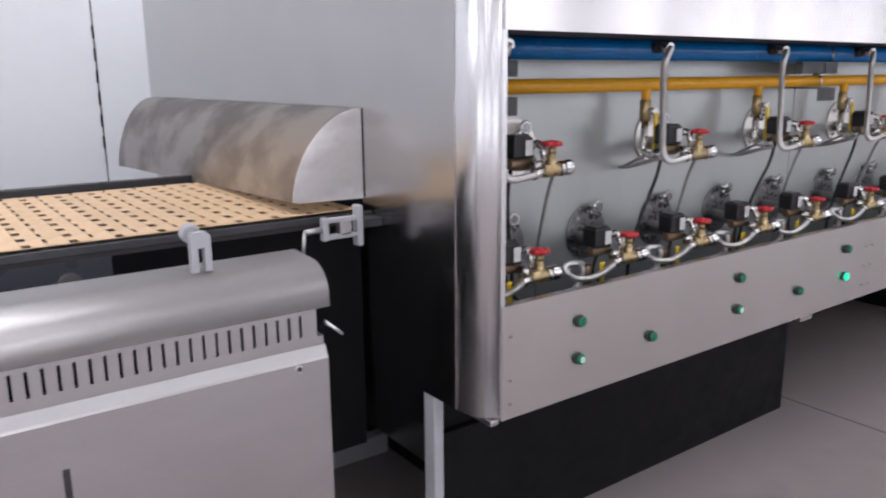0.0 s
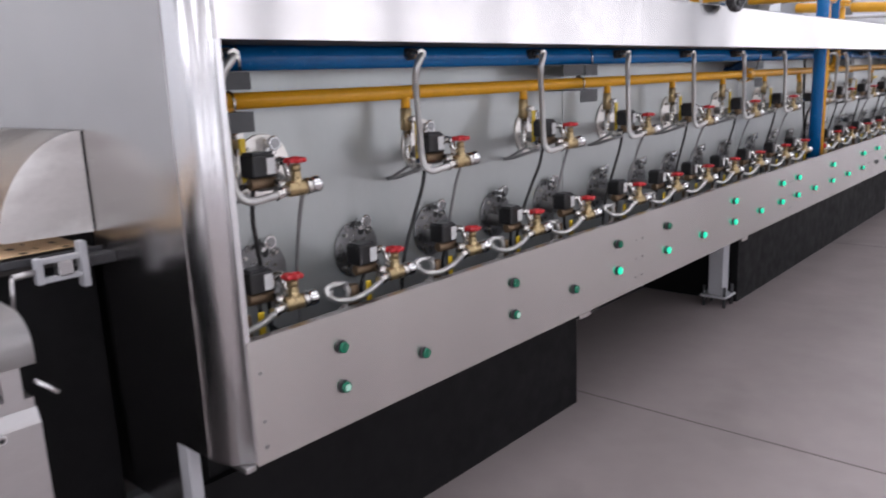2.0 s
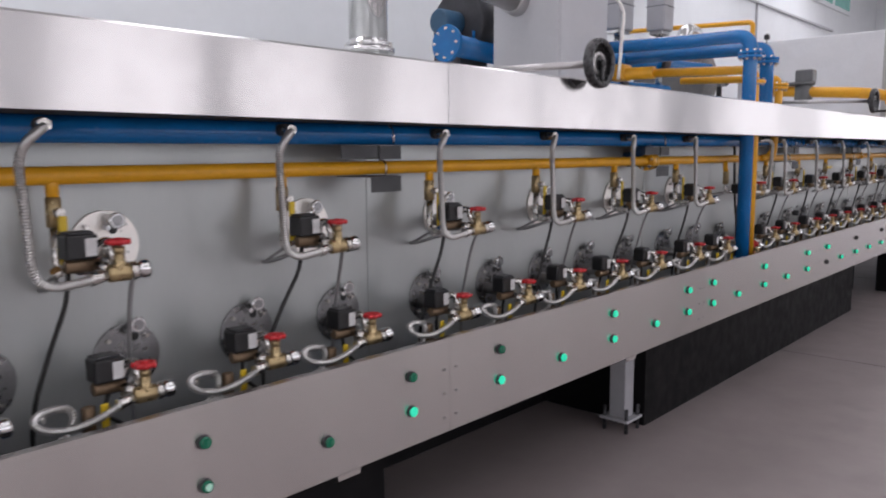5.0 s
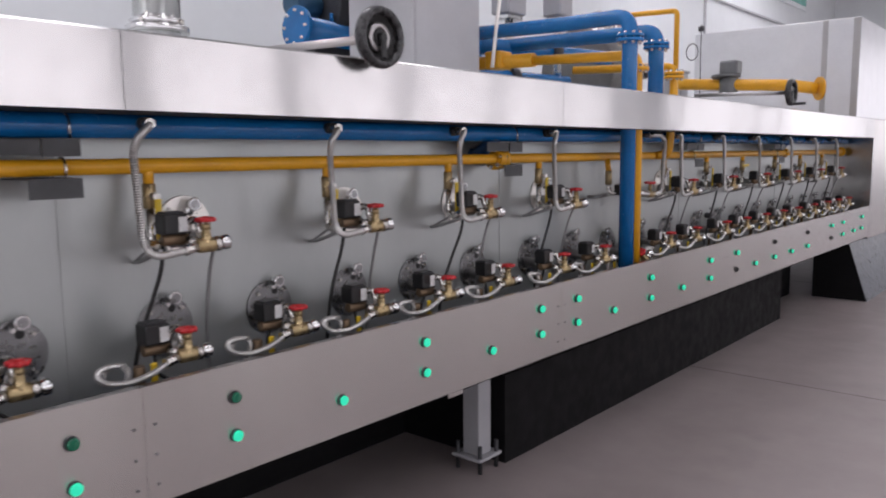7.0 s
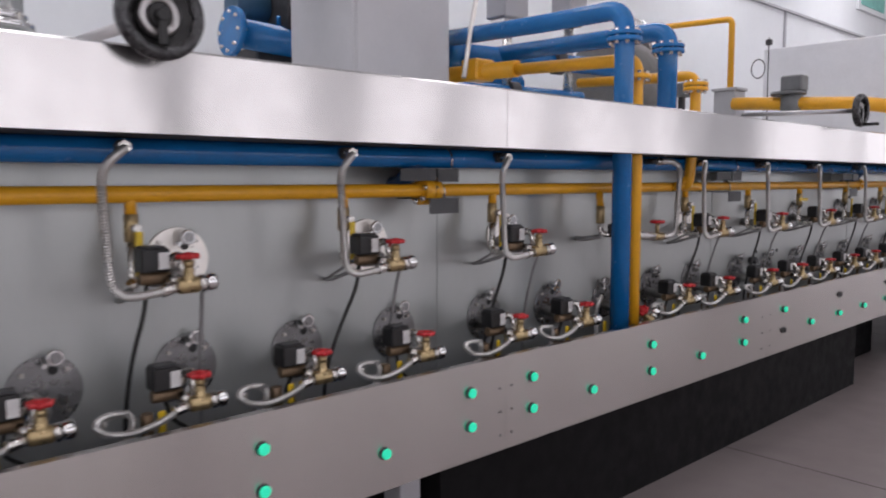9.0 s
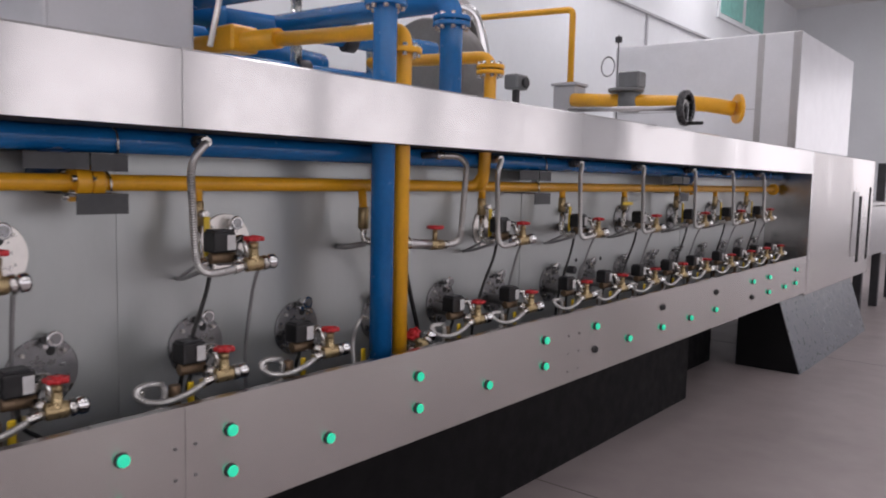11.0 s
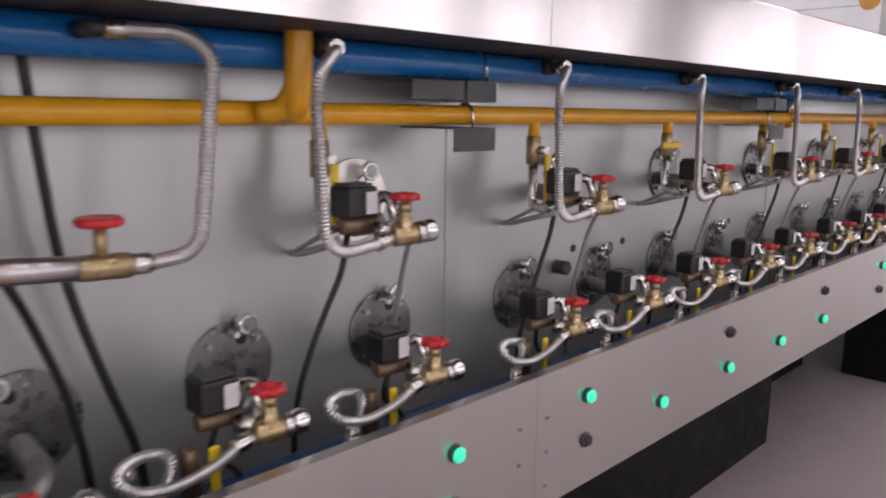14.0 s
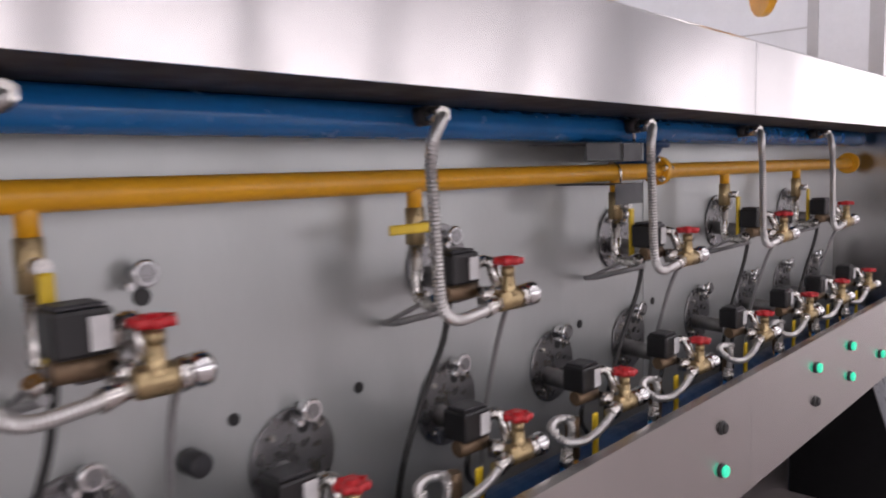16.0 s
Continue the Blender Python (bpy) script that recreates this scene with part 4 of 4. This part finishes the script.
WHEEL_RIM = material("worn_black_rim", (0.055, 0.055, 0.058), 0.28, 0.4, 0.15, 20)
def handwheel(x, z, crank):
    h = thing("adjusting_handwheel", (x, -0.06, z), "black cast handwheel with a crank grip on a steel shaft", "handwheel", "adjusting handwheels")
    rim = [(0.074, -0.012), (0.080, -0.020), (0.090, -0.021), (0.099, -0.014), (0.102, 0.0), (0.099, 0.016), (0.090, 0.020), (0.078, 0.014), (0.074, -0.012)]
    part("rim", lathe(rim, 60, scallop=0.035, inner=0.0785), WHEEL_RIM, h, "scalloped black cast rim")
    part("web", lathe([(0.079, 0.008), (0.055, 0.020), (0.030, 0.022), (0.030, 0.026), (0.056, 0.025), (0.081, 0.013), (0.079, 0.008)], 40), BLACK_PLASTIC, h)
    part("hub", cyl((0, 0.045, 0), (0, -0.004, 0), 0.028, 18, bevel=0.003), BLACK_PLASTIC, h)
    part("hub_ring", lathe([(0.029, 0.006), (0.031, -0.002), (0.047, -0.002), (0.050, 0.006), (0.050, 0.018), (0.029, 0.018), (0.029, 0.006)], 32), STEEL_DULL, h, "bright machined hub ring")
    if crank:
        part("crank_arm", box(-0.011, -0.016, -0.094, 0.011, -0.004, 0.010, 0.004), WHEEL_RIM, h)
        part("crank_grip", cyl((0.0, -0.016, -0.086), (0.0, -0.105, -0.086), 0.0095, 12, bevel=0.003), BLACK_PLASTIC, h)
        for a in (30, 150):
            c, q = math.cos(radians(a)), math.sin(radians(a))
            part("spoke", cyl((0.045 * c, 0.012, 0.045 * q), (0.078 * c, 0.002, 0.078 * q), 0.006, 8), STEEL_DULL, h)
    else:
        g = part("crank_arm", box(-0.010, -0.020, -0.070, 0.012, -0.006, 0.012, 0.004), BLACK_PLASTIC, h)
        part("crank_knob", cyl((0.0, -0.022, -0.002), (0.0, -0.006, -0.002), 0.016, 14, bevel=0.004), BLACK_PLASTIC, g)
    part("shaft", cyl((0, 0.045, 0), (0, 0.75, 0.02), 0.015, 14), STEEL_DULL, h)
    return h
handwheel(2.915, 1.918, False)
handwheel(7.262, 1.967, True)

fl = thing("flue_pipe", (0, 0, 0), "polished steel flue rising from the oven roof", "flue")
part("base_flange", cyl((2.885, 1.29, 2.07), (2.885, 1.29, 2.10), 0.135, 28, bevel=0.004), CHROME, fl)
part("clamp_ring", cyl((2.885, 1.29, 2.105), (2.885, 1.29, 2.13), 0.115, 28, bevel=0.004), CHROME, fl)
part("pipe_run", tube(rounded([(2.885, 1.29, TOPZ), (2.885, 1.29, 2.85), (3.15, 1.33, 3.0), (3.3, 1.40, 3.6)], 0.1, 6), 0.10, 28), CHROME, fl)
for k in range(4):
    a = math.tau * k / 4 + 0.5
    part("bolt", cyl((2.885 + 0.12 * math.cos(a), 1.29 + 0.12 * math.sin(a), 2.09), (2.885 + 0.12 * math.cos(a), 1.29 + 0.12 * math.sin(a), 2.125), 0.009, 6), NICKEL, fl)
du = thing("return_duct", (0, 0, 0), "horizontal polished steel duct into the grey cabinet", "duct")
part("duct", tube([(3.1, 1.35, 2.69), (4.27, 1.35, 2.53)], 0.085, 24), STEEL_DULL, du)
part("end_collar", cyl((4.18, 1.35, 2.54), (4.28, 1.35, 2.528), 0.095, 24, bevel=0.005), STEEL_DULL, du)

gc = thing("grey_control_cabinet", (4.545, 1.30, TOPZ), "tall light grey painted control cabinet on the oven roof", "cabinet")
part("shell", box(-0.295, -0.27, 0.0, 0.295, 0.25, 1.35, 0.006), material("light_grey_paint", (0.50, 0.50, 0.52), 0.45, 0, 0.03), gc)
part("door_leaf", box(-0.28, -0.276, 0.03, 0.28, -0.271, 1.3, 0.002), material("light_grey_door", (0.52, 0.52, 0.54), 0.42, 0, 0.03), gc)

bs = thing("burner_air_duct", (0, 0, 0), "thick blue air pipe with a closed flange end", "pipe")
part("pipe", cyl((4.08, 1.8, 2.29), (6.2, 1.8, 2.20), 0.075, 24), BLUE, bs)
flange((4.05, 1.8, 2.292), (4.08, 1.8, 2.29), 0.125, BLUE, bs, 8)
part("nipple", cyl((4.32, 1.78, 2.35), (4.32, 1.78, 2.40), 0.012, 8), BLUE, bs)
bw = thing("roof_blower", (4.42, 1.95, TOPZ), "dark grey blower scroll with a blue motor", "blower")
part("scroll", cyl((-0.08, 0, 0.62), (0.10, 0, 0.62), 0.24, 28, bevel=0.01), DARK_IRON, bw)
part("motor", cyl((-0.28, 0, 0.62), (-0.08, 0, 0.62), 0.085, 20, bevel=0.01), material("motor_blue", (0.03, 0.09, 0.16), 0.45), bw)
part("foot", box(-0.2, -0.12, 0.0, 0.12, 0.12, 0.40, 0.01), DARK_IRON, bw)

# blower and manifold behind the risers
fb = thing("main_blower", (6.95, 1.55, TOPZ + 0.075), "large round grey blower housing behind the risers", "blower")
part("scroll", cyl((-0.12, 0, 0.29), (0.16, 0.0, 0.29), 0.36, 36, bevel=0.015), material("blower_grey", (0.16, 0.155, 0.15), 0.5, 0.3, 0.12, 6), fb)
part("foot", box(-0.3, -0.2, -0.075, 0.3, 0.2, 0.05, 0.01), DARK_IRON, fb)
part("outlet", tube(rounded([(0.0, -0.05, 0.55), (0.05, -0.06, 0.76), (0.30, -0.08, 0.76), (0.42, -0.1, 0.50), (0.42, -0.1, -0.07)], 0.16, 8), 0.06, 18), CHROME, fb, "bright curved steel outlet elbow")
for yy, zz, rr in ((1.0, 2.33, 0.05), (1.35, 2.18, 0.05)):
    mp = thing("air_manifold", (0, 0, 0), "blue painted air manifold pipe across the roof", "pipe")
    part("pipe", cyl((4.9, yy + 0.45, zz - 0.06), (6.2, yy - 0.1, zz - 0.12), rr, 18), BLUE, mp)
    for fx_ in (5.15, 5.75):
        k = (fx_ - 4.9) / 1.3
        part("coupling", cyl((fx_ - 0.03, yy + 0.45 - 0.55 * k, zz - 0.06 - 0.06 * k), (fx_ + 0.03, yy + 0.43 - 0.55 * k, zz - 0.062 - 0.06 * k), rr + 0.022, 18, bevel=0.004), BLUE if fx_ < 5.5 else DARK_IRON, mp)
gm = thing("gas_train_pipe", (0, 0, 0), "yellow gas train pipe with a dark filter", "pipe")
part("pipe", cyl((5.085, 0.80, 2.10), (5.04, 1.65, 2.12), 0.042, 18), YELLOW, gm)
part("filter_body", cyl((5.04, 1.60, 2.12), (5.03, 1.85, 2.12), 0.075, 18, bevel=0.008), DARK_IRON, gm)
part("valve_block", box(5.0, 1.0, 2.06, 5.14, 1.12, 2.17, 0.01), YELLOW, gm)
for bx, by, bz, hw in ((5.72, 1.45, 2.52, 0.11), (6.12, 1.29, 2.54, 0.085)):
    jb = thing("actuator_box", (bx, by, bz), "pale grey actuator box above the blue pipes", "box", "actuator boxes")
    part("case", box(-hw, -0.08, 0.0, hw, 0.08, 0.30, 0.01), GREY_PAINT, jb)
    part("lid_seam", box(-hw - 0.002, -0.083, 0.19, hw + 0.002, 0.083, 0.198, 0.001), VALVE_GREY, jb)
    part("yoke", box(-hw * 0.8, -0.06, -0.03, hw * 0.8, 0.06, -0.001, 0.004), CHROME, jb)
    part("stem", cyl((0, 0, 2.08 - bz), (0, 0, -0.03), 0.03, 12), NICKEL, jb)
wh = thing("pale_hose", (0, 0, 0), "thin pale plastic hose leaning over the roof edge", "hose")
part("hose", tube(rounded([(4.86, 0.95, 2.05), (4.95, 0.98, 2.35), (5.02, 1.0, 2.55), (5.0, 1.2, 2.75)], 0.1), 0.012, 10), GASKET, wh)

# yellow safety line near the far end
ty = thing("gas_safety_pipe", (0, 0, 0), "tall thin yellow gas pipe with an elbow", "pipe")
part("pipe", tube(rounded([(8.6, 1.46, 2.30), (8.6, 1.46, 2.93), (8.55, 2.9, 2.98)], 0.05, 5), 0.026, 14), YELLOW, ty)

part("socket_block", box(8.50, 1.36, TOPZ, 8.68, 1.56, 2.31, 0.008), GREY_PAINT, ty)
part("socket_lip", box(8.485, 1.345, 2.311, 8.695, 1.575, 2.335, 0.004), GREY_PAINT, ty)
gs = thing("gas_inlet_pipe", (0, 0, 0), "yellow gas inlet pipe with a blind flange", "pipe")
part("pipe", tube(rounded([(8.63, 0.14, 2.086), (8.50, 0.32, 2.118), (8.47, 0.85, 2.155), (8.52, 1.38, 2.195)], 0.12), 0.053, 20), YELLOW, gs)
flange((8.655, 0.105, 2.085), (8.64, 0.122, 2.085), 0.105, YELLOW, gs, 0, "blind_flange")
part("bleed_bolt", cyl((8.66, 0.10, 2.087), (8.677, 0.082, 2.087), 0.016, 10, bevel=0.003), NICKEL, gs)
gv = thing("gas_control_valve", (8.47, 0.87, 2.15), "grey cast gas control valve with a flat cap", "valve")
part("body", cyl((0, 0, -0.075), (0, 0, 0.075), 0.085, 18, bevel=0.008), VALVE_GREY, gv)
part("cap_plate", cyl((0, 0.03, 0.075), (0, 0.03, 0.10), 0.135, 20, bevel=0.004), VALVE_GREY, gv)
part("actuator", box(-0.07, -0.10, 0.10, 0.07, 0.07, 0.225, 0.012), VALVE_GREY, gv)
sb = thing("switch_box", (7.87, 1.5, TOPZ), "small grey switch box on the roof", "box")
part("case", box(-0.08, -0.06, 0.37, 0.08, 0.06, 0.48, 0.012), VALVE_GREY, sb)
part("gland", cyl((0.02, -0.06, 0.42), (0.02, -0.085, 0.42), 0.04, 16, bevel=0.004), DARK_IRON, sb)
part("stand", box(-0.02, -0.02, 0.0, 0.02, 0.02, 0.37), DARK_IRON, sb)
cl = thing("sensor_cable", (0, 0, 0), "dark cable looped over the far exhaust box", "cable")
part("sheath", tube(rounded([(10.4, 1.95, 3.06), (10.4, 1.95, 2.9), (10.42, 1.96, 2.6), (10.4, 1.94, 2.05)], 0.05), 0.006, 8), CABLE, cl)
part("coil", tube([(10.38, 2.05 + 0.075 * math.cos(a), 2.74 + 0.10 * math.sin(a)) for a in [math.tau * k / 18 for k in range(19)]], 0.006, 6), CABLE, cl)
part("sensor_head", box(10.375, 1.92, 2.98, 10.425, 1.98, 3.04, 0.006), DARK_IRON, cl)

# ---- hall details ----
wp = thing("wall_cable_tray", (0, 0, 0), "thin grey cable tray along the back wall", "cable tray")
part("tray", box(-2.0, YB - 0.05, 4.34, 20.0, YB - 0.003, 4.375), GREY_PAINT, wp)
for dx_ in (15.2,):
    part("drop", box(dx_, YB - 0.04, 3.3, dx_ + 0.03, YB - 0.003, 4.34), GREY_PAINT, wp)
win = thing("window_1", (0, 0, 0), "high window with green-tinted glass in the back wall", "window", "", "structure")
part("window_frame", box(18.4, YB - 0.05, 4.85, 21.3, YB - 0.002, 5.9, 0.01), WHITE_WALL, win)
for a, b in ((18.5, 19.8), (20.0, 21.2)):
    part("pane", box(a, YB - 0.06, 4.95, b, YB - 0.052, 5.8), GLASS_GREEN, win)
for i, px in enumerate([-6.12 + 2.0 * k for k in range(4)]):
    part("panel_joint", box(px - 0.004, YB - 0.003, 0.0, px + 0.004, YB - 0.0005, ZC), ZINC_DARK, wall_back)
for k in range(6):
    part("seam_mark", box(-0.13, YB - 0.004, 1.10 + 0.14 * k, -0.115, YB - 0.001, 1.18 + 0.14 * k), BLACK_SHEET, wall_back)
for bx in range(-8, 24, 4):
    b = thing("roof_beam", (bx, 0, 0), "white painted steel roof beam", "beam", "roof beams", "structure")
    part("flange_lower", box(-0.1, YF, ZC - 0.42, 0.1, YB, ZC - 0.40), WHITE_WALL, b)
    part("beam_web", box(-0.01, YF, ZC - 0.40, 0.01, YB, ZC - 0.002), WHITE_WALL, b)
def hall_window(n, m):
    w = thing("window_%d" % n, (0, 0, 0), "tall daylight window in the hall wall", "window", "", "structure")
    w.matrix_basis = m
    h = WIN_W / 2
    f = box(-h, -0.05, WIN_Z0, -h + 0.06, 0.05, WIN_Z1)
    box(h - 0.06, -0.05, WIN_Z0, h, 0.05, WIN_Z1, bm=f)
    box(-0.02, -0.04, WIN_Z0 + 0.06, 0.02, 0.04, WIN_Z1 - 0.06, bm=f)
    box(-h + 0.06, -0.05, WIN_Z1 - 0.06, h - 0.06, 0.05, WIN_Z1, bm=f)
    box(-h + 0.06, -0.05, WIN_Z0, h - 0.06, 0.05, WIN_Z0 + 0.06, bm=f)
    part("window_frame", f, WHITE_WALL, w)
    part("pane", box(-h + 0.061, 0.02, WIN_Z0 + 0.061, h - 0.061, 0.026, WIN_Z1 - 0.061), GLASS, w)
for i, wx in enumerate(WIN_XS):
    hall_window(i + 2, pose(wx, YF - 0.1, 0, 0, 0, 180))
for i, wy in enumerate(END_YS):
    # frames for the unseen windows added at the right end
    hall_window(i + 20, pose(X1 + 0.1, wy, 0, 0, 0, -90))
    hall_window(i + 30, pose(X0 - 0.1, wy, 0, 0, 0, 90))
ground = setting("ground", box(-80, -120, -0.5, 100, YF - 0.25, -0.25), material("outside_ground", (0.3, 0.29, 0.27), 0.9), "pale yard outside the windows", "ground")

# outfeed machinery past the oven
oc = thing("outfeed_frame", (13.6, 0.9, FZ), "steel outfeed frame with dark gaps past the oven", "frame")
part("side_plate", box(-0.3, -0.85, 0.75, 2.6, -0.80, 1.35, 0.005), STEEL_DULL, oc)
for k in range(3):
    part("upright", box(-0.2 + k * 1.1, -0.8, 0.0, -0.12 + k * 1.1, -0.7, 1.9, 0.005), DARK_IRON, oc)
part("top_plate", box(-0.3, -0.85, 1.36, 2.6, 0.9, 1.40, 0.005), STEEL_DULL, oc)
